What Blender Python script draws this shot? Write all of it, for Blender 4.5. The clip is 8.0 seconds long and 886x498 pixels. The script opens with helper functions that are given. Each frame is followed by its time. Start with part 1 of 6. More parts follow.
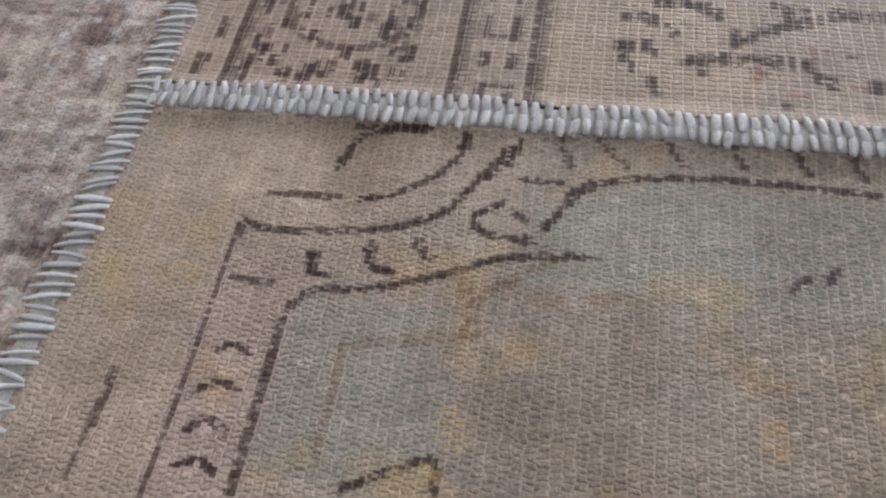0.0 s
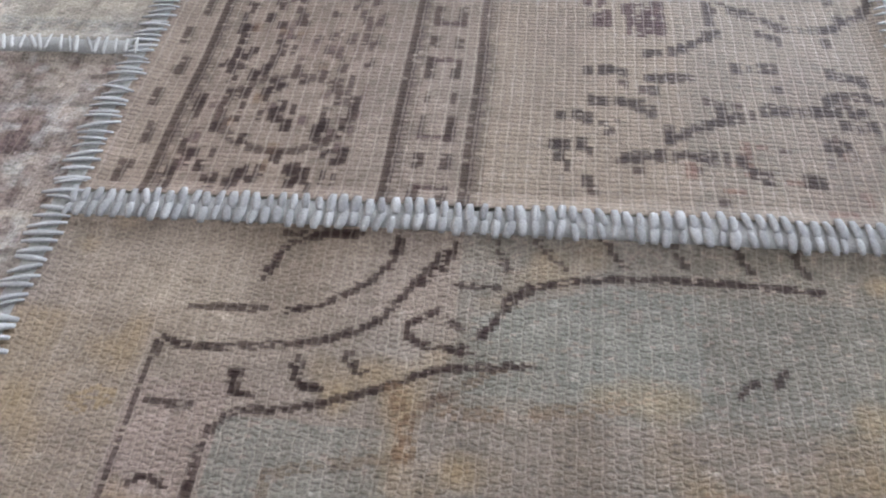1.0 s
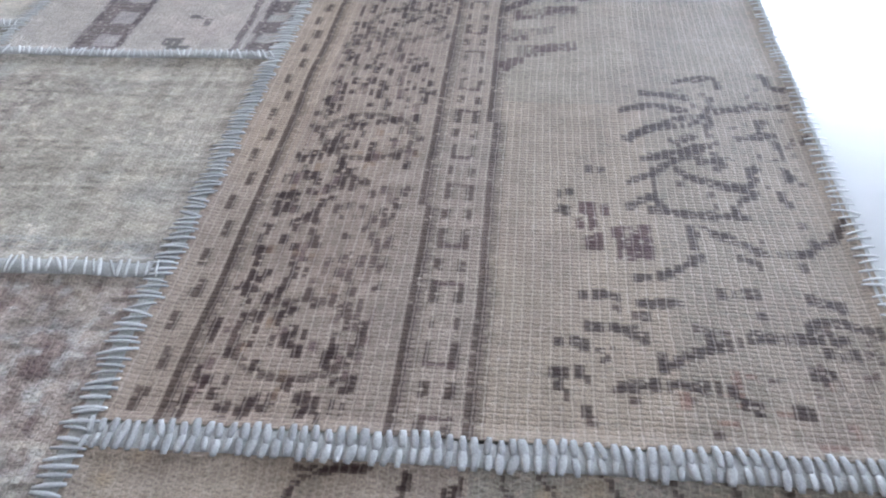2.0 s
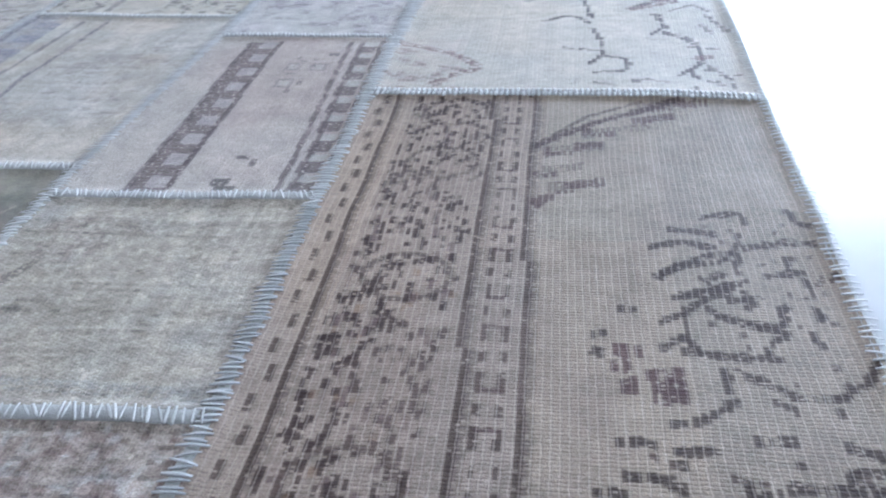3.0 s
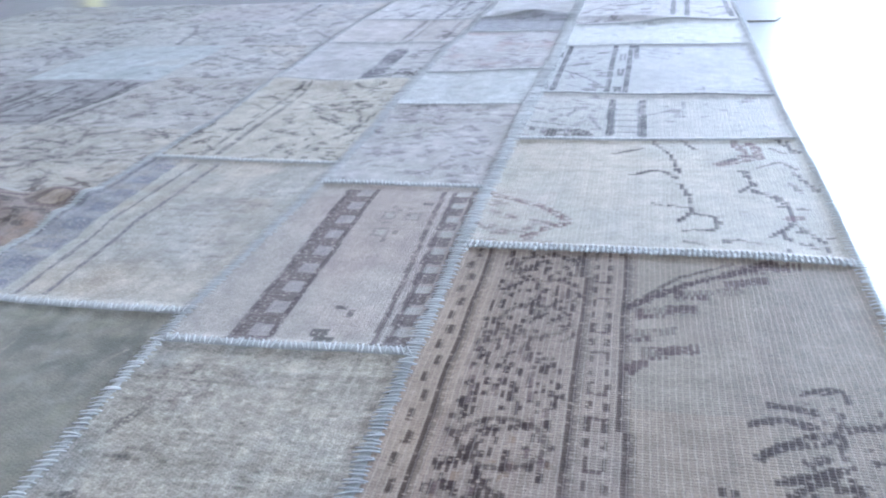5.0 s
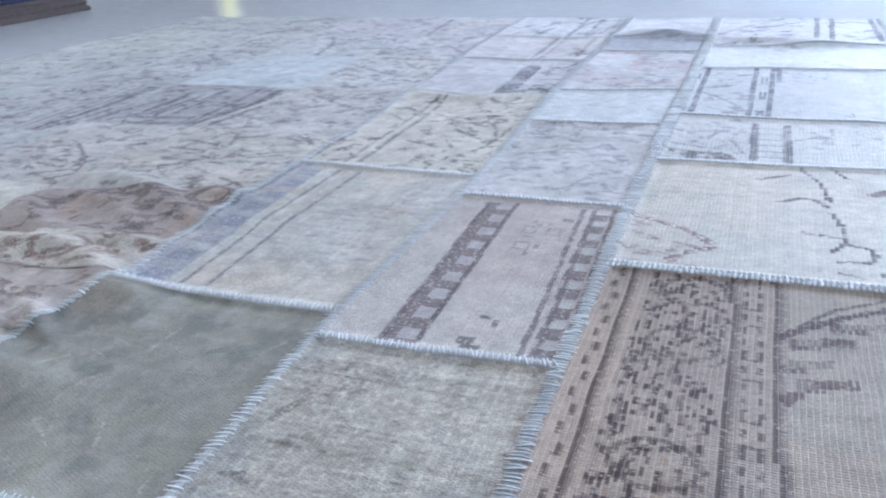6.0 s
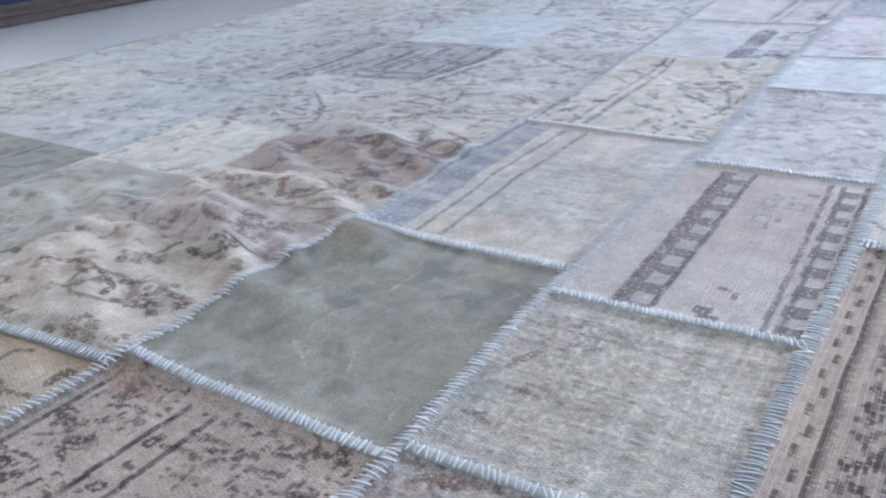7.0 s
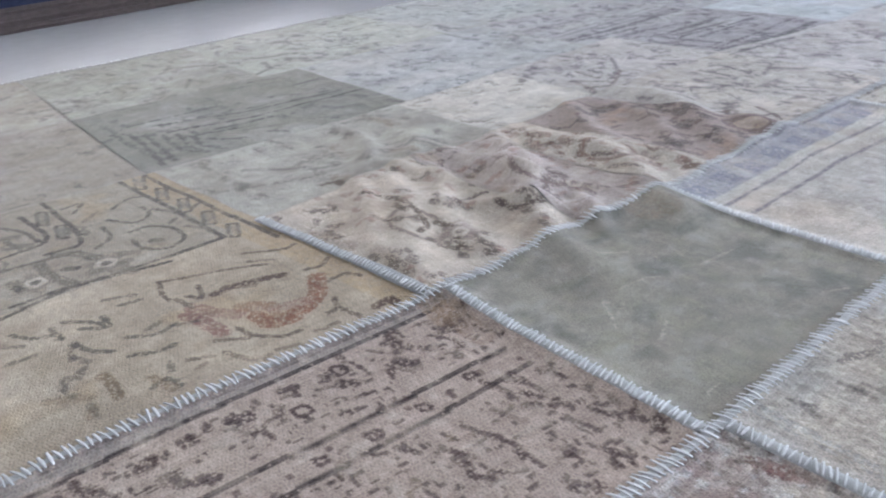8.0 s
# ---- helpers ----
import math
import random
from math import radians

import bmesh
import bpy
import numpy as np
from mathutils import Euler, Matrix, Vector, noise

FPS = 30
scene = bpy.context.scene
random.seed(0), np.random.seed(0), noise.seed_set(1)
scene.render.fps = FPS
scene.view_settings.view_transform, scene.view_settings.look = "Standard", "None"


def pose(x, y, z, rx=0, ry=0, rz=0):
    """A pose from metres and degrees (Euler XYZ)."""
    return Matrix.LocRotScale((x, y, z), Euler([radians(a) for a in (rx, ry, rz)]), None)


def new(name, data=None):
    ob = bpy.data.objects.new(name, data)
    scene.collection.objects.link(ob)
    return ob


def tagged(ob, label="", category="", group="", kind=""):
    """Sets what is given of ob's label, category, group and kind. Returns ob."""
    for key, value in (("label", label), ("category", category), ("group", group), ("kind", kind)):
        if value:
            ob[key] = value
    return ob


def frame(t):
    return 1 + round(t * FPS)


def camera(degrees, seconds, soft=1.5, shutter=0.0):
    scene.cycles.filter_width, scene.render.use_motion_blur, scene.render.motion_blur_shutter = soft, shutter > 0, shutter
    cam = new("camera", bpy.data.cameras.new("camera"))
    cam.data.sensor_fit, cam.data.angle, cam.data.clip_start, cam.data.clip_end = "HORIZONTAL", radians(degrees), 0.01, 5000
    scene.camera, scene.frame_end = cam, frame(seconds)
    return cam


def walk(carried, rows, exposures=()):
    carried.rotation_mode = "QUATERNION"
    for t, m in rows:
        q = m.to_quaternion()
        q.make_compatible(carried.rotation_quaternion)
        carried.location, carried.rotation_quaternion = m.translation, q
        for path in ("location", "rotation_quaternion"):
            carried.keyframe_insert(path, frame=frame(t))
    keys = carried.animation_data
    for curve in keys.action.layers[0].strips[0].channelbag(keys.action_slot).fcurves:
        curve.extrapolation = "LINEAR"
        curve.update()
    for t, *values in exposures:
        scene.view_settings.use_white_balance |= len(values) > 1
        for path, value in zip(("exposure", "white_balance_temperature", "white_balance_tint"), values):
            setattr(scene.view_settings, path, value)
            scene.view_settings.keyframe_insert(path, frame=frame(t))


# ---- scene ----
cam = camera(57.64, 8.0, soft=2.15)
# seconds, eye x, y, z in metres, turn about x, y, z in degrees
PATH = [
    (0.0, 0.4613, -0.5926, 0.2265, 33.39, 2.33, 9.93),
    (0.5, 0.4649, -0.5862, 0.2133, 34.88, 1.29, 8.05),
    (1.0, 0.4687, -0.5768, 0.2205, 39.23, 1.09, 7.08),
    (1.5, 0.4659, -0.5701, 0.2371, 44.61, 0.40, 6.61),
    (1.7, 0.4644, -0.5671, 0.2444, 46.76, 0.41, 6.61),
    (2.8, 0.4604, -0.5613, 0.2768, 55.06, 2.01, 7.61),
    (3.0, 0.4596, -0.5609, 0.2806, 56.60, 2.27, 8.18),
    (3.5, 0.4545, -0.5594, 0.2937, 59.69, 3.03, 9.21),
    (4.0, 0.4501, -0.5586, 0.3033, 61.82, 3.04, 10.63),
    (4.2, 0.4497, -0.5586, 0.3059, 62.35, 2.76, 11.02),
    (5.5, 0.4297, -0.5681, 0.3175, 66.42, 2.91, 16.68),
    (6.0, 0.4109, -0.5819, 0.3192, 66.57, 2.68, 21.60),
    (6.5, 0.3946, -0.5942, 0.3197, 65.42, 3.56, 28.17),
    (7.0, 0.3768, -0.6097, 0.3194, 64.83, 3.99, 35.35),
    (7.5, 0.3569, -0.6312, 0.3212, 64.38, 4.83, 43.90),
    (8.0, 0.3331, -0.6590, 0.3206, 63.86, 4.71, 53.23),
]
EXPOSURES = [
    (0.0, 0.18, 7400, 15), (1.0, 0.25, 7050, 14), (1.5, 0.29, 6750, 13), (3.0, 0.31, 6000, 10), (3.5, 0.33, 5850, 10), (5.5, 0.38, 5800, 10), (6.5, 0.41, 5900, 12), (7.5, 0.37, 6250, 13), (8.0, 0.36, 6450, 14),
]
walk(cam, [(t, pose(x, y, z, rx, ry, rz)) for t, x, y, z, rx, ry, rz in PATH], EXPOSURES)

# ---- world and lights ----
SUN_UP, SUN_ROUND = radians(42), radians(35)
world = bpy.data.worlds.new("sky")
scene.world = world
world.use_nodes = True
wt = world.node_tree
sky = wt.nodes.new("ShaderNodeTexSky")
sky.sky_type, sky.sun_disc = "NISHITA", False
sky.sun_elevation, sky.sun_rotation = SUN_UP, SUN_ROUND
wt.nodes["Background"].inputs[1].default_value = 0.12
wt.links.new(sky.outputs[0], wt.nodes["Background"].inputs[0])


def window_light(name, m, wide, high, watts, tint):
    lamp = bpy.data.lights.new(name, "AREA")
    lamp.shape, lamp.size, lamp.size_y, lamp.energy, lamp.color = "RECTANGLE", wide, high, watts, tint
    ob = new(name, lamp)
    ob.matrix_world = m
    return ob


FLOOR_Z = -0.011
FAR_Y, RIGHT_X, LEFT_X, BACK_Y, TOP_Z = 4.6, 3.6, -4.6, -3.4, 2.7
# daylight in the far opening, added fill from the left wall, narrow yellow pane
window_light("window_light", pose(2.27, FAR_Y + 0.1, 1.36, -90, 0, 0), 2.1, 2.3, 255, (0.70, 0.82, 1.0))
window_light("window_light", pose(LEFT_X - 0.1, 0.6, 1.45, 0, -90, 0), 1.9, 2.8, 44, (1.0, 0.93, 0.89))
window_light("window_light", pose(-3.42, FAR_Y + 0.12, 1.1, -90, 0, 0), 0.2, 2.0, 1.0, (1.0, 0.95, 0.55))


# ---- materials ----
def shader(name, rough=0.8, metal=0.0):
    m = bpy.data.materials.new(name)
    m.use_nodes = True
    b = m.node_tree.nodes["Principled BSDF"]
    b.inputs["Roughness"].default_value, b.inputs["Metallic"].default_value = rough, metal
    return m, m.node_tree, b


def math_node(t, op, a, b=None, clamp=False):
    n = t.nodes.new("ShaderNodeMath")
    n.operation, n.use_clamp = op, clamp
    for i, v in enumerate((a, b)):
        if v is None:
            continue
        if isinstance(v, (int, float)):
            n.inputs[i].default_value = v
        else:
            t.links.new(v, n.inputs[i])
    return n.outputs[0]


def noise_node(t, scale, detail=2.0, vec=None, rough=0.5):
    n = t.nodes.new("ShaderNodeTexNoise")
    n.inputs["Scale"].default_value, n.inputs["Detail"].default_value, n.inputs["Roughness"].default_value = scale, detail, rough
    if vec is not None:
        t.links.new(vec, n.inputs["Vector"])
    return n.outputs["Fac"], n.outputs["Color"]


def mix_node(t, kind, fac, a, b):
    n = t.nodes.new("ShaderNodeMix")
    n.data_type, n.blend_type = "RGBA", kind
    for s, v in ((0, fac), (6, a), (7, b)):
        if isinstance(v, (int, float)):
            n.inputs[s].default_value = v
        elif isinstance(v, tuple):
            n.inputs[s].default_value = (*v, 1.0)
        else:
            t.links.new(v, n.inputs[s])
    return n.outputs[2]


def ramp(t, fac, lo, hi, a=0.0, b=1.0):
    n = t.nodes.new("ShaderNodeMapRange")
    t.links.new(fac, n.inputs[0])
    for i, v in enumerate((lo, hi, a, b)):
        n.inputs[1 + i].default_value = v
    return n.outputs[0]


def bump_node(t, b, height, strength, metres):
    n = t.nodes.new("ShaderNodeBump")
    n.inputs["Strength"].default_value, n.inputs["Distance"].default_value = strength, metres
    t.links.new(height, n.inputs["Height"])
    t.links.new(n.outputs[0], b.inputs["Normal"])


def weave(name, warp, gap, relief, fuzz=0.5, sheen=0.08, wobble=0.25, stagger=0.5, gloss=0.35):
    """Wool on its grid of knots. warp: how far pale warp threads show between the columns; gap: dark joints between the rows."""
    m, t, b = shader(name, 0.7)
    b.inputs["Specular IOR Level"].default_value = gloss
    b.inputs["Sheen Weight"].default_value, b.inputs["Sheen Roughness"].default_value = sheen, 0.45
    dye = t.nodes.new("ShaderNodeAttribute")
    dye.attribute_name = "dye"
    co = t.nodes.new("ShaderNodeTexCoord")
    uv = t.nodes.new("ShaderNodeUVMap")
    uv.uv_map = "knots"
    _, shift = noise_node(t, 260, 2, co.outputs["Object"])
    off = t.nodes.new("ShaderNodeVectorMath")
    off.operation = "MULTIPLY_ADD"
    t.links.new(shift, off.inputs[0])
    off.inputs[1].default_value = (wobble, wobble * 2.0, 0)
    t.links.new(uv.outputs[0], off.inputs[2])
    sep = t.nodes.new("ShaderNodeSeparateXYZ")
    t.links.new(off.outputs[0], sep.inputs[0])
    across = math_node(t, "ABSOLUTE", math_node(t, "SUBTRACT", math_node(t, "FRACT", sep.outputs[0]), 0.5))
    odd = math_node(t, "MULTIPLY", math_node(t, "MODULO", math_node(t, "FLOOR", sep.outputs[0]), 2.0), stagger)
    along = math_node(t, "ABSOLUTE", math_node(t, "SUBTRACT", math_node(t, "FRACT", math_node(t, "ADD", sep.outputs[1], odd)), 0.5))
    thread = ramp(t, across, 0.34, 0.46)
    broken, _ = noise_node(t, 320, 2, co.outputs["Object"])
    joint = math_node(t, "MULTIPLY", ramp(t, along, 0.20, 0.5), ramp(t, broken, 0.35, 0.6, 0.25, 1.0))
    fine, _ = noise_node(t, 900, 3, co.outputs["Object"], 0.65)
    soft, _ = noise_node(t, 45, 4, co.outputs["Object"], 0.6)
    wide, _ = noise_node(t, 7, 3, co.outputs["Object"])
    c = mix_node(t, "MULTIPLY", 1.0, dye.outputs["Color"], (1, 1, 1))
    k = math_node(t, "MULTIPLY", math_node(t, "MULTIPLY", ramp(t, fine, 0.25, 0.75, 1 - 0.45 * fuzz, 1 + 0.45 * fuzz), ramp(t, soft, 0.3, 0.7, 0.86, 1.14)), ramp(t, wide, 0.3, 0.7, 0.93, 1.07))
    k = math_node(t, "MULTIPLY", k, math_node(t, "SUBTRACT", 1.0, math_node(t, "MULTIPLY", joint, gap)))
    rgb = t.nodes.new("ShaderNodeCombineXYZ")
    for i in range(3):
        t.links.new(k, rgb.inputs[i])
    c = mix_node(t, "MULTIPLY", 1.0, c, rgb.outputs[0])
    second = ramp(t, math_node(t, "MODULO", math_node(t, "FLOOR", math_node(t, "ADD", sep.outputs[0], 0.5)), 2.0), 0.0, 1.0, 1.0, 0.8)
    pale = math_node(t, "MULTIPLY", math_node(t, "MULTIPLY", thread, second), math_node(t, "MULTIPLY", ramp(t, soft, 0.3, 0.65, 0.45, 1.0), warp))
    lift = mix_node(t, "MULTIPLY", 1.0, dye.outputs["Color"], (1.35, 1.35, 1.35))
    c = mix_node(t, "MIX", pale, c, mix_node(t, "MIX", 0.5, lift, (0.40, 0.345, 0.29)))
    t.links.new(c, b.inputs["Base Color"])
    h = math_node(t, "SUBTRACT", math_node(t, "MULTIPLY", fine, 0.7), math_node(t, "ADD", math_node(t, "MULTIPLY", joint, 0.6), math_node(t, "MULTIPLY", thread, 0.35)))
    bump_node(t, b, h, relief, 0.0016)
    return m


RIBBED = weave("ribbed_wool", 0.80, 0.18, 0.32, 0.75, 0.02, 0.40, 0.0, 0.2)
NUBBLY = weave("flat_woven_wool", 0.46, 0.24, 0.32, 1.0, 0.02, 0.75, 0.5, 0.2)
WORN = weave("worn_wool", 0.16, 0.20, 0.45, 1.0, 0.04, 0.8, 0.5, 0.32)
PLUSH = weave("sheared_wool", 0.0, 0.04, 0.35, 0.8, 0.05, 0.8)


def thread_wool(name, colour, sheen=0.3):
    m, t, b = shader(name, 0.9)
    b.inputs["Specular IOR Level"].default_value = 0.12
    b.inputs["Sheen Weight"].default_value = sheen
    co = t.nodes.new("ShaderNodeTexCoord")
    fine, _ = noise_node(t, 1100, 3, co.outputs["Object"], 0.7)
    geo = t.nodes.new("ShaderNodeNewGeometry")
    info = t.nodes.new("ShaderNodeObjectInfo")
    vary = math_node(t, "FRACT", math_node(t, "ADD", geo.outputs["Random Per Island"], info.outputs["Random"]))
    tone = mix_node(t, "MIX", vary, tuple(v * 0.80 for v in colour), tuple(min(1.0, v * 1.12) for v in colour))
    c = mix_node(t, "MULTIPLY", 0.55, tone, (0.5, 0.5, 0.5))
    c = mix_node(t, "MIX", ramp(t, fine, 0.3, 0.7), c, tone)
    t.links.new(c, b.inputs["Base Color"])
    bump_node(t, b, fine, 0.6, 0.0007)
    return m


SEWING = thread_wool("pale_blue_sewing_wool", (0.45, 0.455, 0.46), 0.1)
PALE_WOOL = thread_wool("whitish_seam_wool", (0.61, 0.615, 0.61), 0.1)
COLUMN_TAPE = thread_wool("column_seam_wool", (0.46, 0.455, 0.44), 0.05)
SEAM_TAPE = thread_wool("seam_wool", (0.44, 0.44, 0.43), 0.05)
EDGING = thread_wool("beige_binding_wool", (0.335, 0.32, 0.29), 0.05)
JUTE = thread_wool("backing_canvas", (0.33, 0.30, 0.26))


def plain(name, colour, rough, spec=0.5, scale=6.0, depth=0.06, relief=0.0):
    m, t, b = shader(name, rough)
    b.inputs["Specular IOR Level"].default_value = spec
    co = t.nodes.new("ShaderNodeTexCoord")
    f, _ = noise_node(t, scale, 5, co.outputs["Object"], 0.6)
    g, _ = noise_node(t, scale * 14, 4, co.outputs["Object"], 0.6)
    c = mix_node(t, "MIX", ramp(t, f, 0.3, 0.7), tuple(v * (1 - depth) for v in colour), colour)
    c = mix_node(t, "MIX", ramp(t, g, 0.35, 0.65, 0.0, 0.35), c, tuple(v * (1 - 1.5 * depth) for v in colour))
    t.links.new(c, b.inputs["Base Color"])
    t.links.new(ramp(t, g, 0.3, 0.7, rough * 0.85, rough * 1.15), b.inputs["Roughness"])
    if relief:
        bump_node(t, b, g, relief, 0.002)
    return m


FLOOR_PAINT = plain("white_glossy_floor", (0.45, 0.45, 0.455), 0.22, 0.25, 2.0, 0.04)
WALL_PAINT = plain("mauve_grey_wall_paint", (0.30, 0.28, 0.32), 0.7, 0.3, 3.0, 0.05, 0.1)
WHITE_PAINT = plain("white_wall_paint", (0.78, 0.78, 0.77), 0.65, 0.3, 3.0, 0.04, 0.1)
FRAME_PAINT = plain("white_window_paint", (0.8, 0.8, 0.79), 0.35, 0.5, 20.0, 0.05)
NAVY = plain("navy_rug_pile", (0.042, 0.050, 0.095), 0.95, 0.1, 60.0, 0.3, 0.6)
BROWN = plain("brown_rug_edge", (0.125, 0.098, 0.092), 0.95, 0.1, 60.0, 0.3, 0.6)
SLATE = plain("slate_rug_pile", (0.07, 0.08, 0.12), 0.95, 0.1, 60.0, 0.3, 0.6)


def pane_glass(name, colour):
    m, t, b = shader(name, 0.02)
    b.inputs["Base Color"].default_value = (*colour, 1)
    b.inputs["Transmission Weight"].default_value = 1.0
    b.inputs["IOR"].default_value = 1.45
    return m


GLASS = pane_glass("window_glass", (0.97, 0.98, 0.98))
YELLOW_GLASS = pane_glass("yellow_glass", (0.95, 0.92, 0.45))


# ---- mesh helpers ----
def part(name, bm, material, parent=None, label=""):
    me = bpy.data.meshes.new(name)
    bm.to_mesh(me)
    bm.free()
    me.materials.append(material)
    ob = new(name, me)
    ob.parent = parent
    if label:
        tagged(ob, label)
    return ob


def box(bm, x0, y0, z0, x1, y1, z1, bevel=0.0):
    vs = bmesh.ops.create_cube(bm, size=1.0)["verts"]
    for v in vs:
        v.co = Vector(((x0 + x1) / 2 + v.co.x * (x1 - x0), (y0 + y1) / 2 + v.co.y * (y1 - y0), (z0 + z1) / 2 + v.co.z * (z1 - z0)))
    if bevel:
        bmesh.ops.bevel(bm, geom=list({e for v in vs for e in v.link_edges}), offset=bevel, segments=2, affect="EDGES")
    return bm


def slab(name, x0, y0, z0, x1, y1, z1, material, parent=None, bevel=0.0, label=""):
    return part(name, box(bmesh.new(), x0, y0, z0, x1, y1, z1, bevel), material, parent, label)


# ---- room ----
tagged(slab("floor", LEFT_X, BACK_Y, FLOOR_Z - 0.1, RIGHT_X, FAR_Y, FLOOR_Z, FLOOR_PAINT), "glossy white painted floor under the rug", "floor", kind="structure")
tagged(slab("ceiling", LEFT_X - 0.2, BACK_Y - 0.2, TOP_Z, RIGHT_X + 0.2, FAR_Y + 0.2, TOP_Z + 0.1, WHITE_PAINT), "plain white ceiling", "ceiling", kind="structure")


def wall(name, label, material, pieces):
    bm = bmesh.new()
    for p in pieces:
        box(bm, *p)
    return tagged(part(name, bm, material), label, "wall", kind="structure")


z0 = FLOOR_Z - 0.1
wall("wall_north", "mauve grey wall with a wide window", WALL_PAINT, [
    (LEFT_X - 0.2, FAR_Y, z0, -3.55, FAR_Y + 0.2, TOP_Z), (-3.55, FAR_Y, 2.15, -3.29, FAR_Y + 0.2, TOP_Z), (-3.55, FAR_Y, z0, -3.29, FAR_Y + 0.2, 0.05),
    (-3.29, FAR_Y, z0, 1.2, FAR_Y + 0.2, TOP_Z), (1.2, FAR_Y, z0, 3.35, FAR_Y + 0.2, 0.16), (1.2, FAR_Y, 2.56, 3.35, FAR_Y + 0.2, TOP_Z), (3.35, FAR_Y, z0, RIGHT_X + 0.2, FAR_Y + 0.2, TOP_Z)])
wall("wall_east", "plain white wall", WHITE_PAINT, [(RIGHT_X, BACK_Y, z0, RIGHT_X + 0.2, FAR_Y, TOP_Z)])
wall("wall_west", "white wall with an added side window", WHITE_PAINT, [
    (LEFT_X - 0.2, BACK_Y, z0, LEFT_X, -0.85, TOP_Z), (LEFT_X - 0.2, -0.85, z0, LEFT_X, 2.05, 0.45), (LEFT_X - 0.2, -0.85, 2.45, LEFT_X, 2.05, TOP_Z), (LEFT_X - 0.2, 2.05, z0, LEFT_X, FAR_Y, TOP_Z)])
wall("wall_south", "plain white wall", WHITE_PAINT, [(LEFT_X - 0.2, BACK_Y - 0.2, z0, RIGHT_X + 0.2, BACK_Y, TOP_Z)])


def window(name, label, along_x, at, a0, a1, b0, b1, glass, panes):
    """A glazed frame in an opening from a0 to a1 along the wall and b0 to b1 in height."""
    root = tagged(new(name), label, "window", kind="structure")

    def bar(kind, p0, p1, h0, h1, d0, d1, mat):
        args = (p0, at + d0, h0, p1, at + d1, h1) if along_x else (at + d0, p0, h0, at + d1, p1, h1)
        return slab(kind, *args, mat, root, 0.004 if mat is not glass else 0)

    bar("window_frame", a0, a1, b1 - 0.06, b1, 0.03, 0.09, FRAME_PAINT)
    bar("window_sill", a0, a1, b0, b0 + 0.05, 0.01, 0.09, FRAME_PAINT)
    step = (a1 - a0) / panes
    for i in range(panes + 1):
        c = a0 + 0.03 + (a1 - a0 - 0.06) * i / panes
        bar("window_frame", c - 0.03, c + 0.03, b0 + 0.05, b1 - 0.06, 0.03, 0.09, FRAME_PAINT)
    for i in range(panes):
        lo = a0 + 0.03 + (a1 - a0 - 0.06) * i / panes + 0.03
        hi = a0 + 0.03 + (a1 - a0 - 0.06) * (i + 1) / panes - 0.03
        g = bar("pane", lo, hi, b0 + 0.05, b1 - 0.06, 0.055, 0.061, glass)
        g.visible_shadow = False


window("window_1", "wide white framed window with clear panes", True, FAR_Y, 1.2, 3.35, 0.16, 2.56, GLASS, 3)
# side window added out of view to carry the left fill light
window("fill_window", "added side window with clear panes, for fill light", False, LEFT_X - 0.12, -0.85, 2.05, 0.45, 2.45, GLASS, 3)
window("window_3", "narrow window with a yellow pane", True, FAR_Y, -3.55, -3.29, 0.05, 2.15, YELLOW_GLASS, 1)

# ---- the patchwork rug ----
# seams between the columns of patches: y against x
SEAMS = {
    "right": ((-1.3, -0.3, 0.1, 0.5, 1.7), (0.626, 0.626, 0.627, 0.631, 0.641)),
    "ab": ((-1.3, -0.45, -0.1, 0.3, 1.0, 1.7), (0.302, 0.301, 0.289, 0.281, 0.278, 0.268)),
    "bc": ((-1.3, -0.33, -0.05, 0.3, 0.6, 0.86, 1.17, 1.7), (0.12, 0.108, 0.087, 0.09, 0.069, 0.057, 0.053, 0.042)),
    "cd": ((-1.3, -0.33, -0.05, 0.2, 0.32, 0.58, 0.8, 1.17, 1.7), (-0.137, -0.146, -0.150, -0.170, -0.174, -0.183, -0.2, -0.232, -0.255)),
    "de": ((-1.3, -0.4, 0.26, 0.45, 0.76, 1.07, 1.7), (-0.40, -0.40, -0.45, -0.455, -0.43, -0.45, -0.48)),
    "ef": ((-1.3, -0.4, 0.0, 0.33, 0.7, 1.7), (-0.66, -0.64, -0.640, -0.668, -0.715, -0.78)),
    "fg": ((-1.3, 1.7), (-1.0, -0.97)),
    "left": ((-1.3, 1.7), (-1.374, -1.374)),
}
NEAR_Y, END_Y = -1.3, 1.70


def seam_x(name, y):
    return np.interp(y, *SEAMS[name])


def smooth_noise(x, y, size, seed):
    """Values from -1 to 1 that change over that many metres."""
    rng = np.random.RandomState(seed)
    table = rng.rand(64, 64) * 2 - 1
    u, v = np.asarray(x) / size + 7.3, np.asarray(y) / size + 3.1
    iu, iv = np.floor(u).astype(int), np.floor(v).astype(int)
    fu, fv = u - iu, v - iv
    fu, fv = fu * fu * (3 - 2 * fu), fv * fv * (3 - 2 * fv)
    g = lambda a, b: table[a % 64, b % 64]
    return (g(iu, iv) * (1 - fu) + g(iu + 1, iv) * fu) * (1 - fv) + (g(iu, iv + 1) * (1 - fu) + g(iu + 1, iv + 1) * fu) * fv


